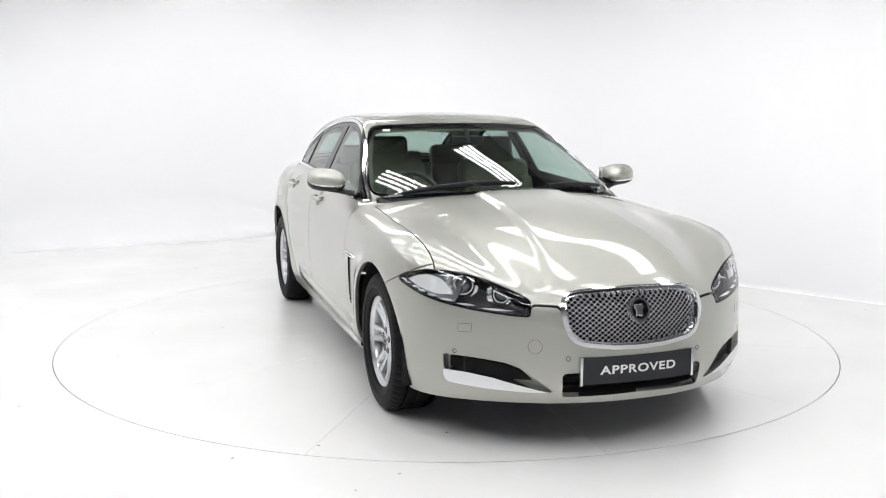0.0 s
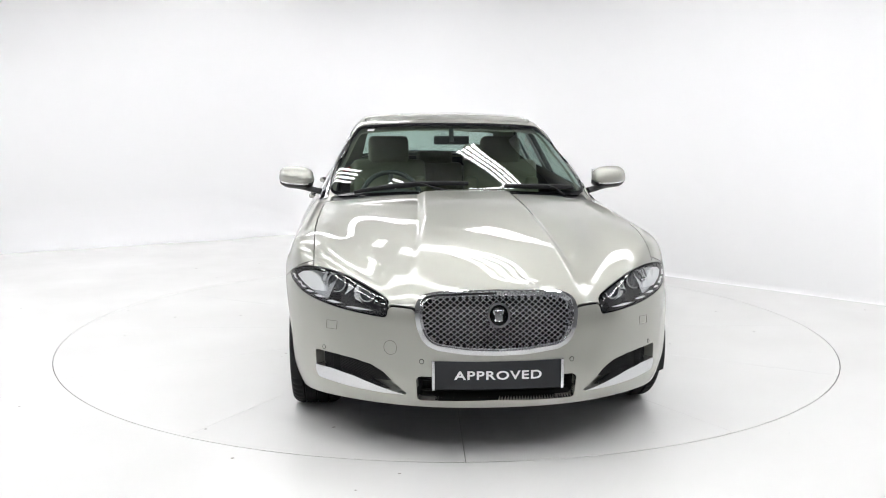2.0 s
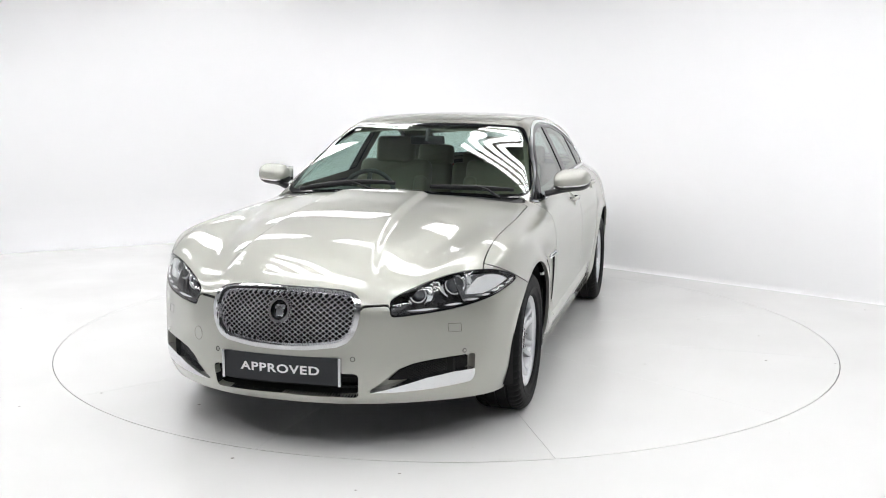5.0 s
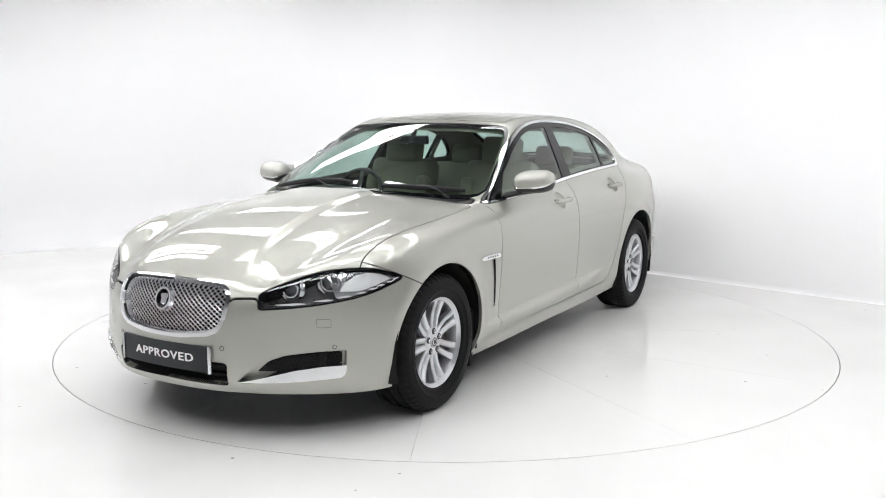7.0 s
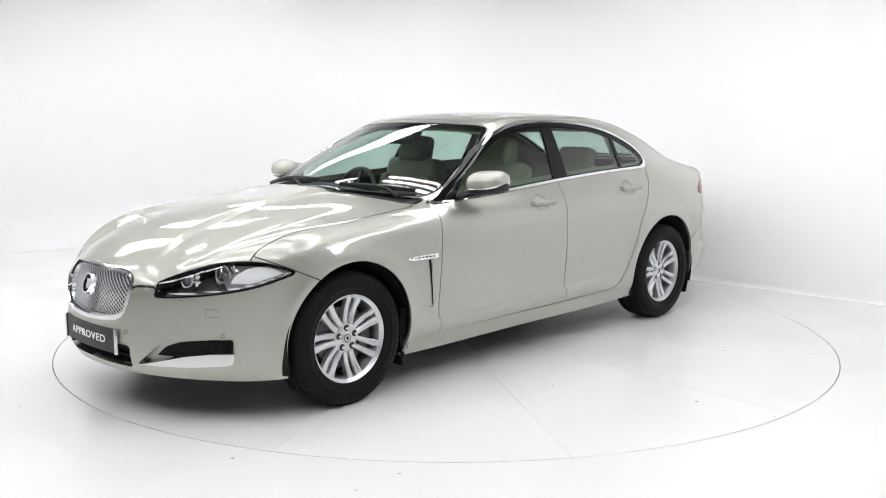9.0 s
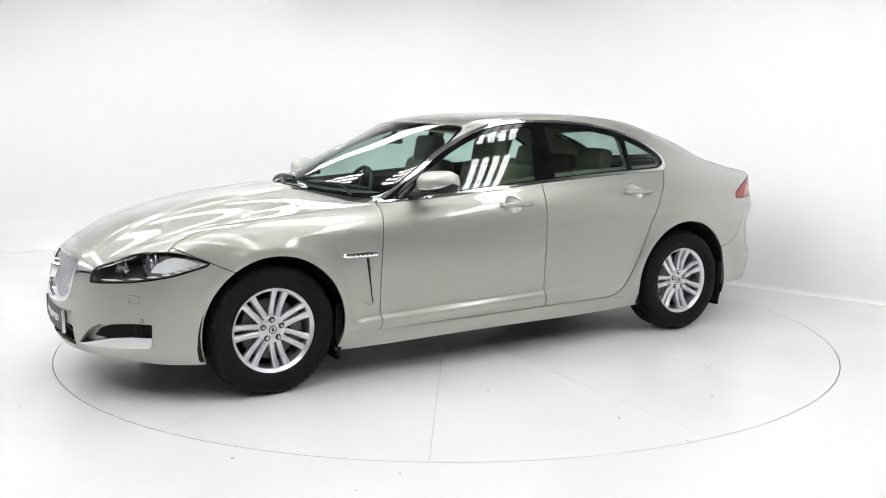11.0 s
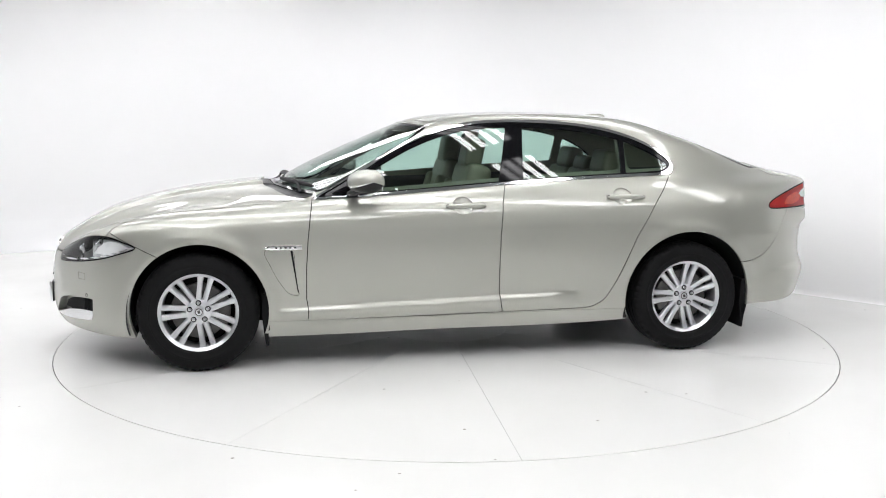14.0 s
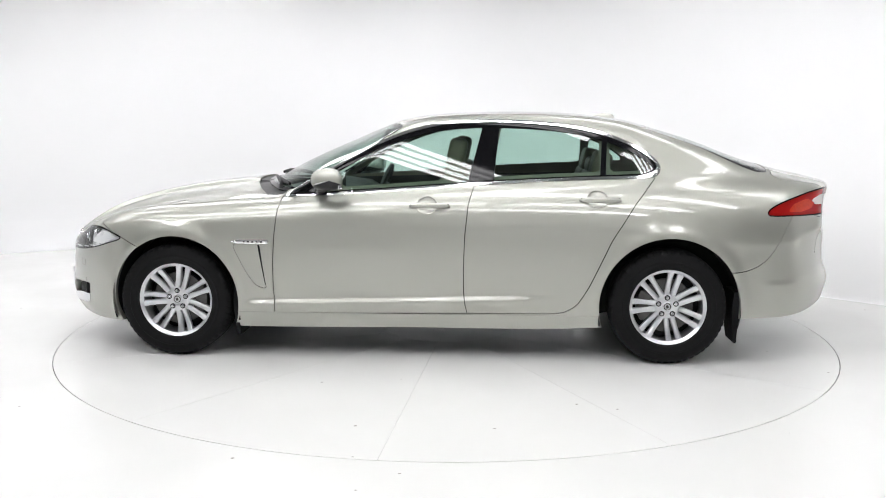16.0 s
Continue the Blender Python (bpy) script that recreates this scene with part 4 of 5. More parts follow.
# ---- wheels ----
def build_wheel(name, x, side):
    m = pose(x, 0.781 * side, HUB_Z) @ (Matrix.Identity(4) if side == 1 else pose(0, 0, 0, 0, 0, 180))
    bm = bmesh.new()
    # rim barrel and outer lip
    lathe(bm, [(0.200, -0.10), (0.205, -0.02), (0.198, 0.06), (0.204, 0.082), (0.219, 0.092), (0.2245, 0.098), (0.2265, 0.094), (0.222, 0.080), (0.212, 0.05), (0.212, -0.1)], 72, m, close=True)
    wheel = part(name, bm, M_ALLOY, car, "silver alloy wheel with seven twin spokes")
    rim = wheel
    # tyre
    n = 216
    prof = [(0.219, -0.098), (0.228, -0.108), (0.26, -0.118), (0.29, -0.120), (0.318, -0.112), (0.330, -0.098), (0.3355, -0.085), (0.337, -0.062), (0.3275, -0.059), (0.3275, -0.052), (0.3372, -0.049),
            (0.3375, -0.006), (0.3275, -0.004), (0.3275, 0.004), (0.3375, 0.006), (0.3372, 0.049), (0.3275, 0.052), (0.3275, 0.059), (0.337, 0.062), (0.3355, 0.085), (0.330, 0.098),
            (0.322, 0.108), (0.318, 0.1105), (0.312, 0.115), (0.29, 0.1185), (0.272, 0.1195), (0.270, 0.1210), (0.262, 0.1205), (0.258, 0.1175), (0.240, 0.112), (0.234, 0.1115), (0.228, 0.108), (0.221, 0.099)]
    rings = []
    bm = bmesh.new()
    for j, (r, y) in enumerate(prof):
        ring = []
        for i in range(n):
            rr = r
            if 0.3 < r and 0.062 < abs(y) < 0.111 and i % 4 == 0:
                rr -= 0.0045
            a = 2 * math.pi * i / n
            ring.append(bm.verts.new(m @ Vector((rr * math.cos(a), y, rr * math.sin(a)))))
        rings.append(ring)
    for a, b in zip(rings, rings[1:]):
        for i in range(n):
            bm.faces.new((a[i], a[(i + 1) % n], b[(i + 1) % n], b[i]))
    part("tyre", bm, M_RUBBER, wheel, "black road tyre", sharp=28)
    # twin spokes
    for k in range(7):
        a = 2 * math.pi * k / 7 + math.pi / 2
        for s in (-1, 1):
            bm = bmesh.new()
            rows = []
            for t in np.linspace(0, 1, 9):
                r = 0.052 + t * 0.158
                off = s * (0.0150 + 0.0145 * t ** 0.9)
                w = 0.0150 - 0.0012 * t + 0.0050 * max(0, t - 0.7) / 0.3
                yy = 0.070 + 0.020 * t - 0.012 * math.sin(math.pi * t) + (-0.006 if t > 0.95 else 0)
                dep = 0.034
                cs = []
                for u, h in ((-w, -dep), (-w, -0.006), (-0.55 * w, 0.0), (0.55 * w, 0.0), (w, -0.006), (w, -dep)):
                    # inner edge lower than the outer: a slanting face
                    tilt = -0.004 * (0.5 - 0.5 * s * u / w)
                    co = Vector(((off + u), yy + h + tilt, r))
                    cs.append(bm.verts.new(m @ (Matrix.Rotation(a, 4, "Y") @ co)))
                rows.append(cs)
            for A, B in zip(rows, rows[1:]):
                for q in range(6):
                    bm.faces.new((A[q], A[(q + 1) % 6], B[(q + 1) % 6], B[q]))
            bm.faces.new(rows[-1])
            part("spoke", bm, M_ALLOY, rim, sharp=50)
    bm = bmesh.new()
    lathe(bm, [(0.0, 0.070), (0.030, 0.070), (0.034, 0.072), (0.062, 0.072), (0.071, 0.066), (0.073, 0.035)], 42, m)
    part("hub", bm, M_ALLOY, rim)
    bm = bmesh.new()
    lathe(bm, [(0.0, 0.0775), (0.018, 0.0772), (0.0255, 0.076), (0.0275, 0.0745), (0.0285, 0.070)], 32, m)
    cap = part("centre_cap", bm, M_ALLOY, rim, "silver centre cap")
    bm = bmesh.new()
    lathe(bm, [(0.0165, 0.0780), (0.0180, 0.0788), (0.0205, 0.0788), (0.0215, 0.0770)], 28, m)
    box(bm, (0.014, 0.003, 0.018), m @ pose(0, 0.0785, 0, 0, 14, 0), 0.0012)
    part("cap_emblem", bm, M_IRON, rim, "dark plain round emblem")
    for k in range(5):
        a = 2 * math.pi * k / 5 + 0.3
        bm = bmesh.new()
        at = m @ pose(0.052 * math.cos(a), 0.0, 0.052 * math.sin(a))
        lathe(bm, [(0.0135, 0.0725), (0.0130, 0.070), (0.0095, 0.067)], 20, at)
        lathe(bm, [(0.0, 0.083), (0.0075, 0.083), (0.0095, 0.081), (0.0098, 0.066)], 6, at)
        part("wheel_nut", bm, M_SATIN, rim, sharp=30)
        # black ring on the hub stands in for shade in the nut's recess
        bm = bmesh.new()
        lathe(bm, [(0.0100, 0.0732), (0.0155, 0.0736), (0.0160, 0.072)], 20, at)
        part("nut_shade_ring", bm, M_BLACK, rim)
    bm = bmesh.new()
    lathe(bm, [(0.06, 0.03), (0.155, 0.03), (0.158, 0.027), (0.158, 0.005), (0.155, 0.002), (0.06, 0.002)], 56, m, close=True)
    disc = part("brake_disc", bm, M_IRON, wheel, "grey iron brake disc")
    bm = bmesh.new()
    vs = []
    for t in np.linspace(-0.55, 0.55, 9):
        a = t + (math.pi if x > 0 else 0.0)
        vs.append([bm.verts.new(m @ Vector((r * math.cos(a), y, r * math.sin(a)))) for r, y in ((0.10, -0.02), (0.105, 0.052), (0.15, 0.056), (0.172, 0.045), (0.172, -0.02))])
    for A, B in zip(vs, vs[1:]):
        for q in range(5):
            bm.faces.new((A[q], A[(q + 1) % 5], B[(q + 1) % 5], B[q]))
    bm.faces.new(vs[0])
    bm.faces.new(vs[-1])
    part("brake_caliper", bm, M_IRON, wheel)
    bm = bmesh.new()
    lathe(bm, [(0.0, -0.03), (0.2, -0.03), (0.2, -0.10)], 40, m)
    part("brake_shield", bm, M_LINER, wheel)


for x in (HUB_X, -HUB_X):
    for side in (1, -1):
        build_wheel("front_wheel" if x > 0 else "rear_wheel", x, side)


# ---- wheel wells, underside and mud flaps ----
def build_under():
    for hx, r, nm in ((HUB_X - 0.008, 0.392, "front_arch_liner"), (-HUB_X - 0.005, 0.408, "rear_arch_liner")):
        for side in (1, -1):
            bm = bmesh.new()
            rows = []
            for a in np.linspace(-17, 197, 40):
                c, s = math.cos(radians(a)), math.sin(radians(a))
                rows.append([bm.verts.new((hx + rr * c, y * side, HUB_Z + rr * s)) for rr, y in ((r - 0.002, 0.885), (r + 0.012, 0.86), (r + 0.012, 0.56), (0.05, 0.55))])
            for A, B in zip(rows, rows[1:]):
                for q in range(3):
                    bm.faces.new((A[q], A[q + 1], B[q + 1], B[q]))
            part(nm, bm, M_LINER, car, "black felt wheel arch liner")
    bm = bmesh.new()
    box(bm, (2.05, 1.52, 0.05), pose(0, 0, 0.215), 0.01)
    box(bm, (0.9, 1.02, 0.05), pose(1.45, 0, 0.225), 0.01)
    box(bm, (0.4, 0.80, 0.03), pose(1.95, 0, 0.25), 0.01)
    box(bm, (0.75, 1.02, 0.05), pose(-1.42, 0, 0.275), 0.01)
    part("underbody", bm, M_LINER, car, "black underbody")
    for x, w, lean, nm in ((1.078, 0.225, 8, "front_mud_flap"), (-1.852, 0.225, 10, "rear_mud_flap")):
        for side in (1, -1):
            bm = bmesh.new()
            prof = [(0.0, 0.0), (0.006, -0.07), (0.008, -0.15), (0.006, -0.22), (0.004, -0.27), (0.0, -0.305)]
            rows = []
            for px, pz in prof:
                thin = 1 - 0.6 * max(0, -pz - 0.15) / 0.155
                rows.append([bm.verts.new((x + px + dx * thin, yy * side, 0.43 + pz)) for dx, yy in ((0.020, 0.66), (0.020, 0.864 - 0.25 * max(0, -pz - 0.24)), (-0.016, 0.864 - 0.25 * max(0, -pz - 0.24)), (-0.016, 0.66))])
            for A, B in zip(rows, rows[1:]):
                for q in range(4):
                    bm.faces.new((A[q], A[(q + 1) % 4], B[(q + 1) % 4], B[q]))
            bm.faces.new(rows[0])
            bm.faces.new(rows[-1])
            part(nm, bm, M_RUBBER, car, "black rubber mud flap")
    # deflectors before the front wheels
    for side in (1, -1):
        bm = bmesh.new()
        box(bm, (0.02, 0.14, 0.12), pose(1.812, 0.715 * side, 0.25, 0, -8, 0), 0.006)
        part("wheel_deflector", bm, M_RUBBER, car)


build_under()


# ---- mirrors, handles, trim ----
def build_mirror(side):
    door = doors["f", side]
    c = Vector((0.508, 0.945 * side, 1.062))
    bm = bmesh.new()
    n, rows = 40, 22
    rings = []
    for i in range(rows + 1):
        u = -1 + 2 * i / rows
        # along the mirror's width; blunt ends
        k = max(0.0, 1 - abs(u) ** 3.2) ** (1 / 2.4)
        ring = []
        for j in range(n):
            a = 2 * math.pi * j / n
            ca, sa = math.cos(a), math.sin(a)
            ex, ez = np.sign(ca) * abs(ca) ** 0.85, np.sign(sa) * abs(sa) ** 0.85
            dx = ex * (0.105 if ca > 0 else 0.082) * k
            dz = ez * (0.072 if sa > 0 else 0.060) * k + 0.006 * u
            ring.append((c.x + dx - 0.022 * u, c.y + side * u * 0.106, c.z + dz))
        rings.append(ring)
    bmu, bml = bmesh.new(), bmesh.new()
    bms = bmesh.new()
    for i in range(rows):
        for j in range(n):
            q = [rings[i][j], rings[i][(j + 1) % n], rings[i + 1][(j + 1) % n], rings[i + 1][j]]
            am = 2 * math.pi * (j + 0.5) / n
            tgt = bmu if math.sin(am) > -0.28 else (bms if math.sin(am) > -0.42 and math.cos(am) > 0 else bml)
            if abs(Vector(q[0]).z - Vector(q[1]).z) + abs(q[0][0] - q[1][0]) < 1e-9 and i in (0, rows - 1):
                q = [q[0], q[2], q[3]] if i == 0 else [q[0], q[1], q[2]]
            tgt.faces.new([tgt.verts.new(p) for p in q])
    for b in (bmu, bml, bms):
        bmesh.ops.remove_doubles(b, verts=b.verts, dist=1e-5)
    shell = part("mirror", bmu, M_PAINT, door, "champagne door mirror with black base", sharp=70)
    part("mirror_base", bml, M_BLACK, door, "black mirror base", sharp=70)
    part("mirror_strip", bms, M_SATIN, door, "slim bright indicator strip", sharp=70)
    bm = bmesh.new()
    tube(bm, [(0.585, 0.80 * side, 0.990), (0.575, 0.845 * side, 1.000), (0.545, 0.885 * side, 1.010), (0.52, 0.93 * side, 1.018)], [0.032, 0.030, 0.03, 0.034], 14, 0.55)
    part("mirror_arm", bm, M_BLACK, door)
    bm = bmesh.new()
    box(bm, (0.006, 0.165, 0.095), pose(0.430, 0.945 * side, 1.064, 0, 0, -4 * side), 0.002)
    part("mirror_glass", bm, M_REFL, door, "mirror glass")


def build_handle(x, z, side, door):
    bm = bmesh.new()
    rows = []
    for t in np.linspace(-1, 1, 17):
        xx = x - t * 0.118
        q, nn = body_point(xx if abs(t) > 0.55 else x - np.sign(t) * 0.07, z, side)
        lift = 0.010 + 0.018 * (1 - abs(t) ** 4)
        hh = 0.0145 * (1 - 0.35 * max(0, abs(t) - 0.7) / 0.3)
        ring = []
        for k in range(12):
            a = 2 * math.pi * k / 12
            ring.append(bm.verts.new((xx, q.y + side * (lift + 0.009 * math.cos(a)), z + hh * math.sin(a))))
        rows.append(ring)
    for A, B in zip(rows, rows[1:]):
        for k in range(12):
            bm.faces.new((A[k], A[(k + 1) % 12], B[(k + 1) % 12], B[k]))
    bm.faces.new(rows[0])
    bm.faces.new(rows[-1])
    part("door_handle", bm, M_PAINT, door, "champagne pull handle", sharp=60)
    # pressed finger bowl behind the handle
    bm = bmesh.new()
    hx, hz = min(BOWLS, key=lambda b: abs(b[0] - x))
    rings = []
    for i in range(11):
        r = 0.0612 * (1 - i / 10.6)
        depth = 0.024 * (1 - (r / 0.0612) ** 2) ** 0.75
        ring = []
        for k in range(40):
            a = 2 * math.pi * k / 40
            q, _ = body_point(hx + r * math.cos(a), hz + r * math.sin(a) / 1.22, side)
            ring.append(bm.verts.new((q.x, q.y - side * depth, q.z)))
        rings.append(ring)
    for A, B in zip(rings, rings[1:]):
        for k in range(40):
            bm.faces.new((A[k], A[(k + 1) % 40], B[(k + 1) % 40], B[k]))
    bm.faces.new(rings[-1])
    part("handle_bowl", bm, M_PAINT, door, "pressed finger bowl", sharp=60)
    bm = bmesh.new()
    for e in (-1, 1):
        q, _ = body_point(x + e * 0.098, z, side)
        box(bm, (0.03, 0.04, 0.022), pose(x + e * 0.098, q.y + side * 0.002, z), 0.005)
    part("handle_mount", bm, M_BLACK, door)


def build_side_details():
    for side in (1, -1):
        build_mirror(side)
        build_handle(-0.068, 0.917, side, doors["f", side])
        build_handle(-1.052, 0.957, side, doors["r", side])
        # chrome bar and dark slot of the wing vent
        bm = bmesh.new()
        rows = []
        for x in np.linspace(1.092, 0.878, 12):
            p, n = body_point(x, 0.698, side)
            hh = 0.0135 if x < 1.06 else 0.0135 * max(0.15, (1.096 - x) / 0.036)
            rows.append([bm.verts.new(p + n * d + Vector((0, 0, dz))) for d, dz in ((-0.004, hh), (0.006, hh * 0.85), (0.009, 0), (0.006, -hh * 0.85), (-0.004, -hh))])
        for A, B in zip(rows, rows[1:]):
            for k in range(4):
                bm.faces.new((A[k], A[k + 1], B[k + 1], B[k]))
        bm.faces.new(rows[0])
        bm.faces.new(rows[-1])
        bar = part("vent_bar", bm, M_CHROME, car, "chrome vent bar with dark engraved bars")
        for k in range(5):
            x = 1.02 - 0.026 * k
            p, n = body_point(x, 0.699, side)
            bm = bmesh.new()
            box(bm, (0.011, 0.008, 0.002), facing(p + n * 0.0085, n) @ pose(0, 0, 0), 0)
            part("engraved_bar", bm, M_BLACK, bar, smooth=False)
        bm = bmesh.new()
        pts = []
        for t in np.linspace(0, 1, 10):
            p, n = body_point(0.936 - 0.034 * t, 0.680 - 0.24 * t, side)
            pts.append(p - n * 0.001)
        tube(bm, pts, [0.0060 - 0.0035 * i / 9 for i in range(10)], 8)
        part("vent_slot", bm, M_LINER, car, "dark vent slot")
        # bright flush line low on the doors is pressed in the skin; sensors and covers on the bumper
        for y, z, r in ((0.313, 0.424, 0.0095), (0.722, 0.428, 0.0085)):
            p, n = front_point(y, z)
            m = facing((p.x, p.y * side, p.z), (n.x, n.y * side, n.z))
            bm = bmesh.new()
            disc_ring(bm, m, r - 0.0012, r + 0.0012, 0.0012, 24)
            s = part("parking_sensor", bm, M_BLACK, car, "round parking sensor")
            bm = bmesh.new()
            dome(bm, m, r - 0.001, 0.002, 20, 3)
            part("sensor_face", bm, M_PAINT, s)
        # washer cover outline
        bm = bmesh.new()
        quad = [(0.662, 0.552), (0.708, 0.549), (0.710, 0.514), (0.666, 0.516)]
        pts = []
        for (a, b), (c, d) in zip(quad, quad[1:] + quad[:1]):
            for t in np.linspace(0, 1, 8, endpoint=False):
                p, n = front_point(a + (c - a) * t, b + (d - b) * t)
                pts.append(Vector((p.x, p.y * side, p.z)) + Vector((n.x, n.y * side, n.z)) * 0.0003)
        tube(bm, pts + pts[:1], 0.0011, 5)
        part("washer_cover", bm, M_SEAM, car, "flush washer cover seam")
    p, n = front_point(0.440, 0.472)
    m = facing((p.x, -p.y, p.z), (n.x, -n.y, n.z))
    bm = bmesh.new()
    disc_ring(bm, m, 0.0285, 0.0305, 0.0006, 36)
    part("tow_cover", bm, M_SEAM, car, "round tow eye cover seam")
    # roof aerial
    bm = bmesh.new()
    rows = []
    for x, h, w in ((-1.06, 0.0, 0.004), (-1.09, 0.012, 0.02), (-1.14, 0.022, 0.032), (-1.19, 0.030, 0.034), (-1.215, 0.024, 0.030), (-1.225, 0.0, 0.026)):
        z0 = float(meet(np.array([[x, 0.0, 1.0]]), np.array([[0.0, 0.0, 1.0]]), 0.0, 1.0)[0][2])
        rows.append([bm.verts.new((x, w * math.cos(a), z0 - 0.003 + h * math.sin(a))) for a in np.linspace(0, math.pi, 11)])
    for A, B in zip(rows, rows[1:]):
        for k in range(10):
            bm.faces.new((A[k], A[k + 1], B[k + 1], B[k]))
    part("roof_aerial", bm, M_PAINT, car, "low champagne roof aerial", sharp=60)


M_SEAM = mat("panel_seam", (0.16, 0.155, 0.14), 0.6)
build_side_details()


# ---- plate ----
def build_plate():
    bm = bmesh.new()
    rows = []
    for y in np.linspace(-0.262, 0.262, 15):
        x = 2.384 - 0.28 * y * y
        rows.append([bm.verts.new((x + dx, y, z)) for dx, z in ((0, 0.314), (0.0, 0.430), (-0.012, 0.430), (-0.012, 0.314))])
    for A, B in zip(rows, rows[1:]):
        for k in range(4):
            bm.faces.new((A[k], A[(k + 1) % 4], B[(k + 1) % 4], B[k]))
    bm.faces.new(rows[0])
    bm.faces.new(rows[-1])
    plate = part("name_plate", bm, M_PLATE, car, "dark plate lettered APPROVED", smooth=False)
    for s in (-1, 1):
        bm = bmesh.new()
        box(bm, (0.016, 0.012, 0.122), pose(2.366, 0.268 * s, 0.372, 0, 0, -8 * s), 0.003)
        part("plate_edge", bm, M_SATIN, plate, "bright plate edge")
    cu = bpy.data.curves.new("lettering", "FONT")
    cu.body = "APPROVED"
    cu.align_x, cu.align_y = "CENTER", "CENTER"
    cu.size, cu.extrude, cu.offset, cu.space_character = 0.072, 0.0008, 0.0016, 1.12
    tmp = bpy.data.objects.new("lettering", cu)
    scene.collection.objects.link(tmp)
    bpy.context.view_layer.update()
    me = bpy.data.meshes.new_from_object(tmp.evaluated_get(bpy.context.evaluated_depsgraph_get()))
    bpy.data.objects.remove(tmp)
    xs = [v.co.x for v in me.vertices]
    k = 0.362 / (max(xs) - min(xs))
    ys = [v.co.y for v in me.vertices]
    ky, mid = 0.037 / (max(ys) - min(ys)), (max(ys) + min(ys)) / 2
    for v in me.vertices:
        y = v.co.x * k
        v.co = Vector((2.3852 - 0.28 * y * y + v.co.z, y, 0.373 + (v.co.y - mid) * ky))
    me.materials.clear()
    me.materials.append(M_WHITE)
    ob = new("lettering", me)
    ob.parent = plate
    tagged(ob, "white word APPROVED")


build_plate()


# ---- wipers ----
def build_wipers():
    for a, b, pivot in (((0.88, -0.60), (0.985, 0.03), (1.055, 0.02)), ((0.985, 0.23), (0.80, 0.66), (0.87, 0.60))):
        pts = []
        for t in np.linspace(0, 1, 14):
            x, y = a[0] + (b[0] - a[0]) * t + 0.018 * math.sin(math.pi * t), a[1] + (b[1] - a[1]) * t
            z = float(meet(np.array([[x, abs(y), 0.7]]), np.array([[0.0, 0.0, 1.0]]), 0.0, 1.0)[0][2])
            pts.append((x, y, z + 0.016))
        bm = bmesh.new()
        tube(bm, pts, [0.007 + 0.004 * math.sin(math.pi * i / 13) for i in range(14)], 8, 1.4)
        w = part("wiper", bm, M_BLACK, car, "black windscreen wiper")
        bm = bmesh.new()
        mid = pts[7]
        base = float(meet(np.array([[pivot[0], abs(pivot[1]), 0.7]]), np.array([[0.0, 0.0, 1.0]]), 0.0, 1.0)[0][2]) - 0.016
        tube(bm, [(pivot[0], pivot[1], base), ((pivot[0] + mid[0]) / 2, (pivot[1] + mid[1]) / 2, 1.03), (mid[0], mid[1], mid[2] + 0.012)], [0.013, 0.009, 0.006], 8, 0.7)
        part("wiper_arm", bm, M_BLACK, w)


build_wipers()


def build_sticker():
    bm = bmesh.new()
    p = meet(np.array([[0.205, 0.50, 0.9]]), np.array([[0.0, 0.0, 1.0]]), 0.0, 0.8)[0]
    n = body_n(p[None])[0]
    box(bm, (0.045, 0.024, 0.001), facing((p[0], -p[1], p[2]), (n[0], -n[1], n[2])) @ pose(0, 0, -0.0015))
    part("screen_sticker", bm, M_WHITE, car, "small white sticker", smooth=False)


build_sticker()


# ---- cabin ----
def cushion(bm, size, m, bevel):
    box(bm, size, m, bevel, 4)


def build_seat(y, name="front_seat"):
    seat = new(name)
    seat.parent = car
    tagged(seat, "ivory leather seat with headrest, darkened for cabin shade")
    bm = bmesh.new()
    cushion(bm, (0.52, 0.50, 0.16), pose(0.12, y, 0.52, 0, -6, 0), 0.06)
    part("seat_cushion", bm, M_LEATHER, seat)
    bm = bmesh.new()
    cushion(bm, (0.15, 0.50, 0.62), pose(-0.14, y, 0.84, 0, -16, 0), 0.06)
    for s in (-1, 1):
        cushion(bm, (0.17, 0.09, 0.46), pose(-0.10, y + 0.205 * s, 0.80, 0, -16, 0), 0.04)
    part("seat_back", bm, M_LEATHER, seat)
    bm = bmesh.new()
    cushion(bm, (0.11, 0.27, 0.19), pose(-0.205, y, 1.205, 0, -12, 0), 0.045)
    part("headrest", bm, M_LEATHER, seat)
    for s in (-1, 1):
        bm = bmesh.new()
        tube(bm, [(-0.20, y + 0.06 * s, 1.05), (-0.21, y + 0.06 * s, 1.16)], 0.007, 8)
        part("headrest_post", bm, M_SATIN, seat)


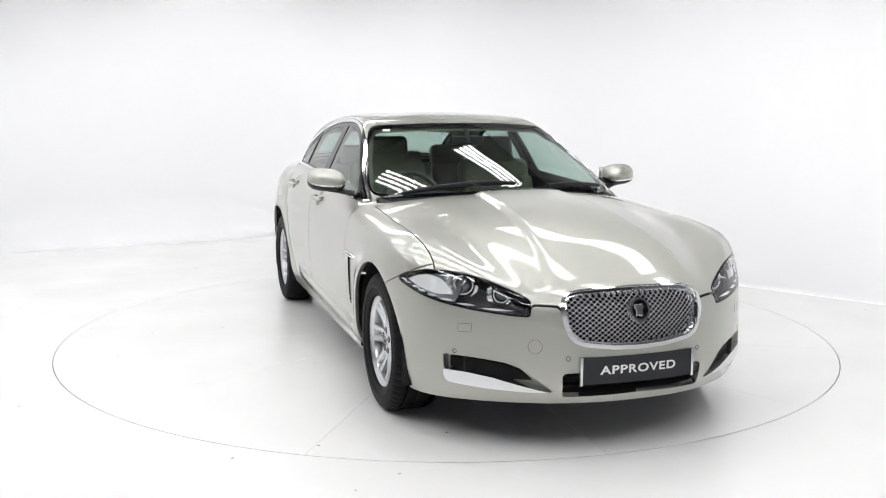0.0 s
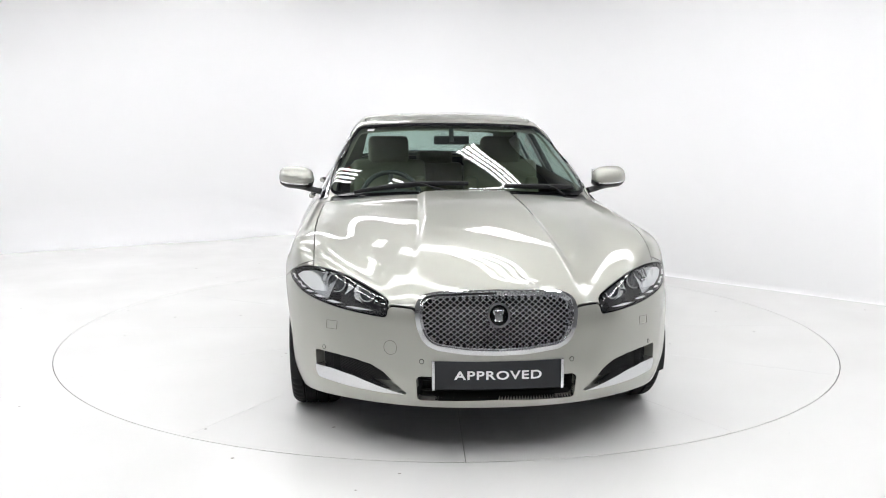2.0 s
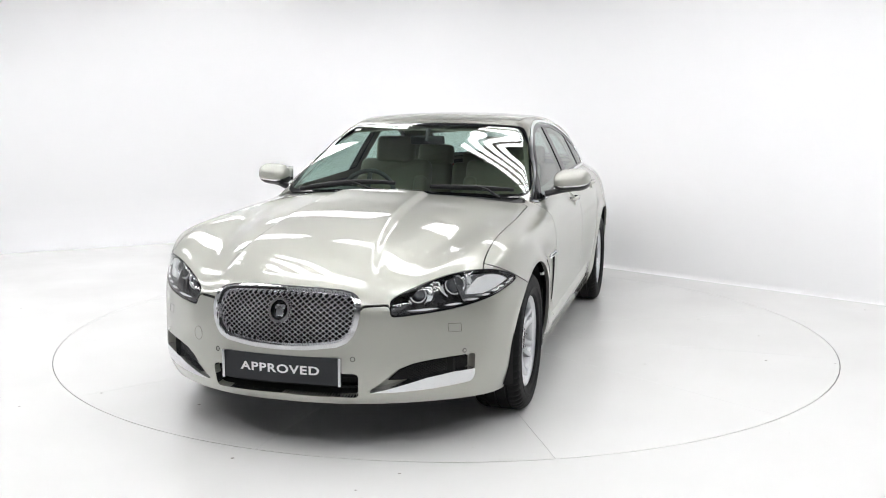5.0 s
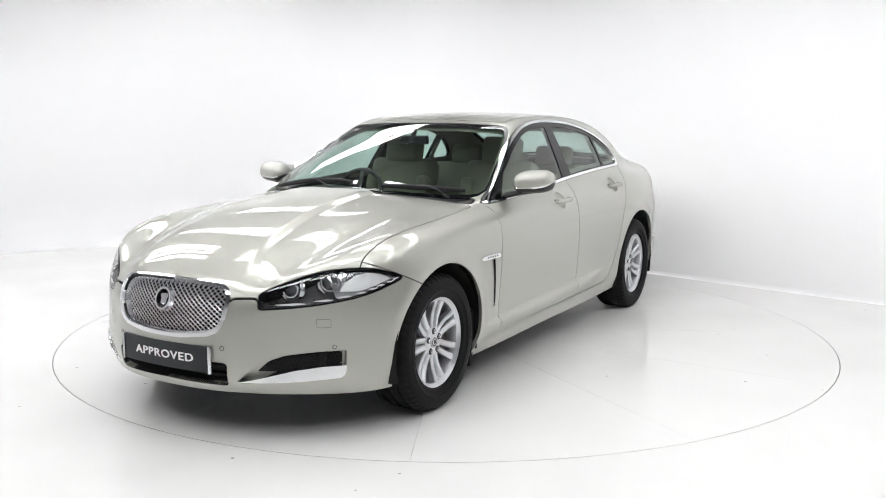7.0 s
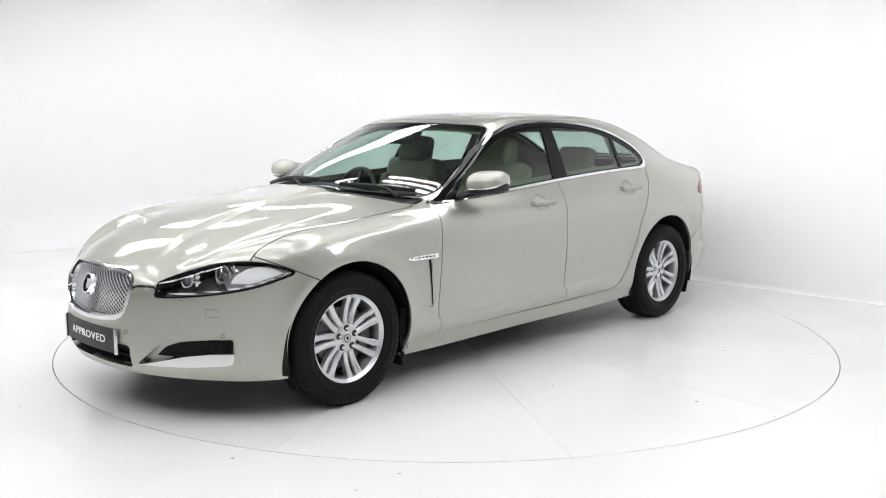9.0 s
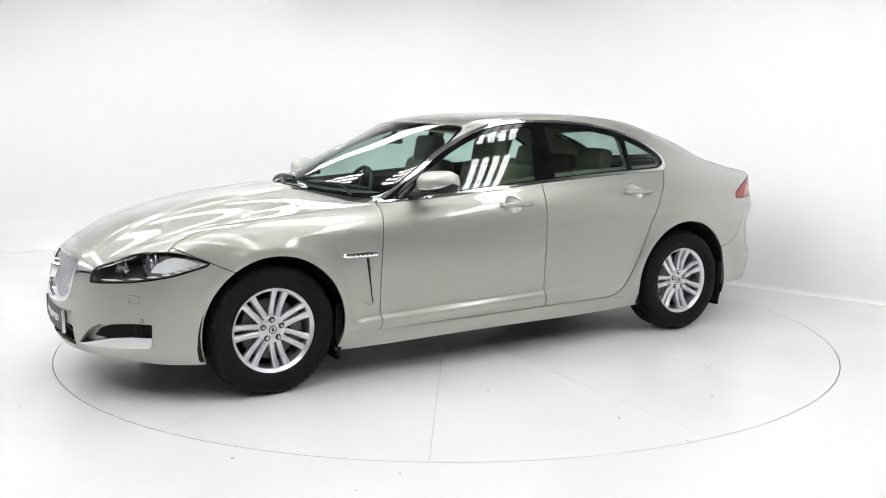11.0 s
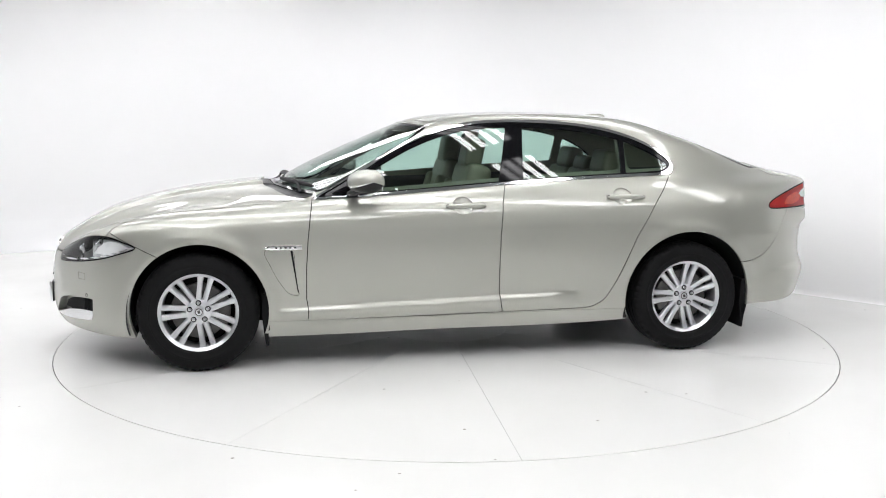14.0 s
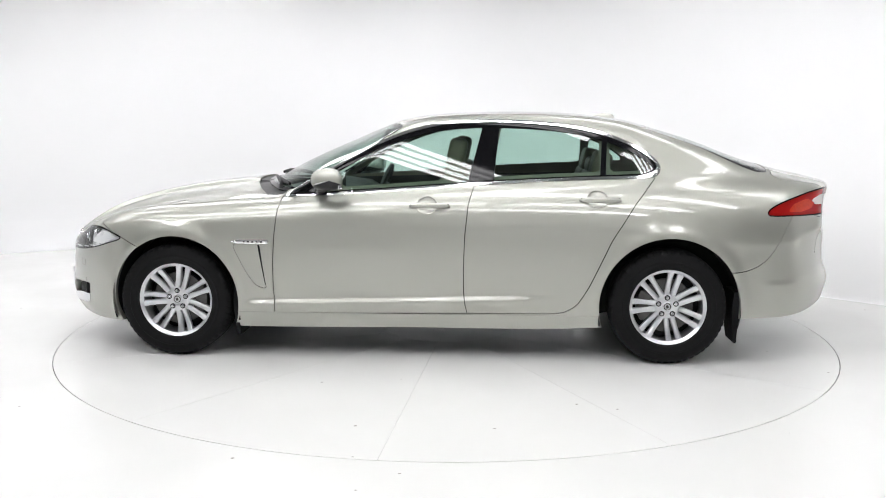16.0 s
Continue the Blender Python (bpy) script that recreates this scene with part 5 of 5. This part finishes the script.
def build_cabin():
    for y in (0.38, -0.38):
        build_seat(y)
    rear = new("rear_seat")
    rear.parent = car
    tagged(rear, "ivory leather rear bench with headrests, darkened for cabin shade")
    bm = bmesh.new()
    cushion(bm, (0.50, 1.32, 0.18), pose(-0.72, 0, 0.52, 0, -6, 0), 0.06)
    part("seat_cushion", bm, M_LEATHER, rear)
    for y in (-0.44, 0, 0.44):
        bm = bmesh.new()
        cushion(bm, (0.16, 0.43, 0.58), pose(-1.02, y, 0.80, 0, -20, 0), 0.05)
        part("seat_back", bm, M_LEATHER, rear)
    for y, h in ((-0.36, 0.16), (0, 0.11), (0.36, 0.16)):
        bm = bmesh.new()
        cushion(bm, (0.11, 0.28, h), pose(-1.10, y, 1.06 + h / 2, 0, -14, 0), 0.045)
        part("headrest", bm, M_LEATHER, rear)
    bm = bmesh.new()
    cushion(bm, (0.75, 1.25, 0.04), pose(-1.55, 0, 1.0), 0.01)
    part("parcel_shelf", bm, M_TRIM, car, "ivory parcel shelf, darkened for cabin shade")
    # dashboard
    bm = bmesh.new()
    rows = []
    prof = [(1.02, 0.955), (0.86, 0.985), (0.66, 0.985), (0.50, 0.965), (0.43, 0.92), (0.44, 0.84), (0.55, 0.72), (0.62, 0.60)]
    for y in np.linspace(-0.72, 0.72, 25):
        hump = 0.028 * math.exp(-((y + 0.38) / 0.16) ** 2)
        rows.append([bm.verts.new((x - 0.22 * y * y * (1 if x > 0.8 else 0.1), y, z + hump * (1 if 0.4 < x < 0.75 else 0))) for x, z in prof])
    for A, B in zip(rows, rows[1:]):
        for k in range(len(prof) - 1):
            bm.faces.new((A[k], A[k + 1], B[k + 1], B[k]))
    dash = part("dashboard", bm, M_DASH, car, "dark dashboard", sharp=50)
    bm = bmesh.new()
    box(bm, (0.9, 0.22, 0.30), pose(0.15, 0, 0.52), 0.05, 3)
    part("centre_console", bm, M_DASH, car)
    # steering wheel, on the car's right
    wheel_m = pose(0.37, -0.38, 0.915, 0, 68, 0)
    bm = bmesh.new()
    pts = [wheel_m @ Vector((0.185 * math.cos(a), 0.185 * math.sin(a), 0)) for a in np.linspace(0, 2 * math.pi, 37)]
    tube(bm, pts, 0.015, 10)
    sw = part("steering_wheel", bm, M_DASH, car, "dark leather steering wheel")
    bm = bmesh.new()
    box(bm, (0.12, 0.14, 0.05), wheel_m @ pose(0, 0, -0.01), 0.03, 3)
    for a in (0, 90, 180):
        box(bm, (0.16, 0.03, 0.015), wheel_m @ pose(0, 0, 0, 0, 0, a + 90) @ pose(0.10, 0, 0), 0.005)
    part("steering_boss", bm, M_DASH, sw)
    # inside mirror
    bm = bmesh.new()
    box(bm, (0.03, 0.22, 0.055), pose(0.29, 0, 1.285, 0, 12, 0), 0.014, 3)
    im = part("inside_mirror", bm, M_BLACK, car, "black inside mirror")
    bm = bmesh.new()
    tube(bm, [(0.31, 0, 1.27), (0.27, 0, 1.352)], 0.016, 10)
    part("mirror_stem", bm, M_BLACK, im)
    # lining: the skin's form a few centimetres in, with openings at the windows
    L = Sheet.grid(level=-0.035, nx=150, nfront=12, nback=12, nup=90)
    low, up = L.cut(lambda V: V[:, 2] - (1.0 - 0.03 * V[:, 0]))
    _, up = up.cut(lambda V: V[:, 0] + 2.15)
    _, up = up.cut(lambda V: 1.0 - V[:, 0])
    for k, by in (("screen", 0.035), ("rear_screen", 0.03)):
        _, up = up.cut(shrink(FIELDS[k], by))
    d = FIELDS["dlo"]
    openings = lambda V: np.maximum(np.maximum(d(V) + 0.042, 0.05 - np.abs(V[:, 0] + 0.375 + 0.17 * (V[:, 2] - 1.05))), 0.03 - np.abs(V[:, 0] + 1.09))
    _, up = up.cut(openings)
    up.build("headlining", M_TRIM, car, "ivory roof lining and pillar trim, darkened for cabin shade", both=True, fold=0, normals=False)
    _, low = low.cut(lambda V: np.where(V[:, 1] > 0.3, np.minimum(np.hypot(V[:, 0] - HUB_X, V[:, 2] - HUB_Z) - 0.41, np.hypot(V[:, 0] + HUB_X, V[:, 2] - HUB_Z) - 0.43), 1.0))
    _, low = low.cut(lambda V: V[:, 2] - np.where(V[:, 0] < -1.5, 0.33, 0.24))
    inside, ends = low.cut(lambda V: np.maximum(V[:, 0] - 1.02, -2.1 - V[:, 0]))
    _, ends = ends.cut(lambda V: np.minimum(0.0, 1.0) + np.where((V[:, 0] > 1.5) & (V[:, 2] < 0.78) & (V[:, 2] > 0.24), -1.0, 1.0))
    inside.build("door_lining", M_DASH, car, "dark door lining", both=True, fold=0, normals=False)
    # engine bay and boot bulkheads keep the cabin closed
    for x, h, w in ((1.03, 0.66, 1.34), (-1.92, 0.72, 1.50)):
        bm = bmesh.new()
        box(bm, (0.02, w, h), pose(x, 0, 0.25 + h / 2), 0.004)
        part("bulkhead", bm, M_LINER, car)
    bm = bmesh.new()
    box(bm, (0.03, 1.36, 0.30), pose(2.08, 0, 0.42), 0.004)
    part("radiator", bm, M_LINER, car, "black radiator core")


build_cabin()


# ---- the turntable turns and carries the car ----
def motions():
    rows = [i for i in range(17)]
    walk(turntable, [(t, pose(0, 0, 0, 0, 0, heading(t))) for t in rows])
    walk(car, [(t, pose(0, 0, 0, 0, 0, heading(t)) @ pose(0.115, -0.007, 0)) for t in rows])


motions()
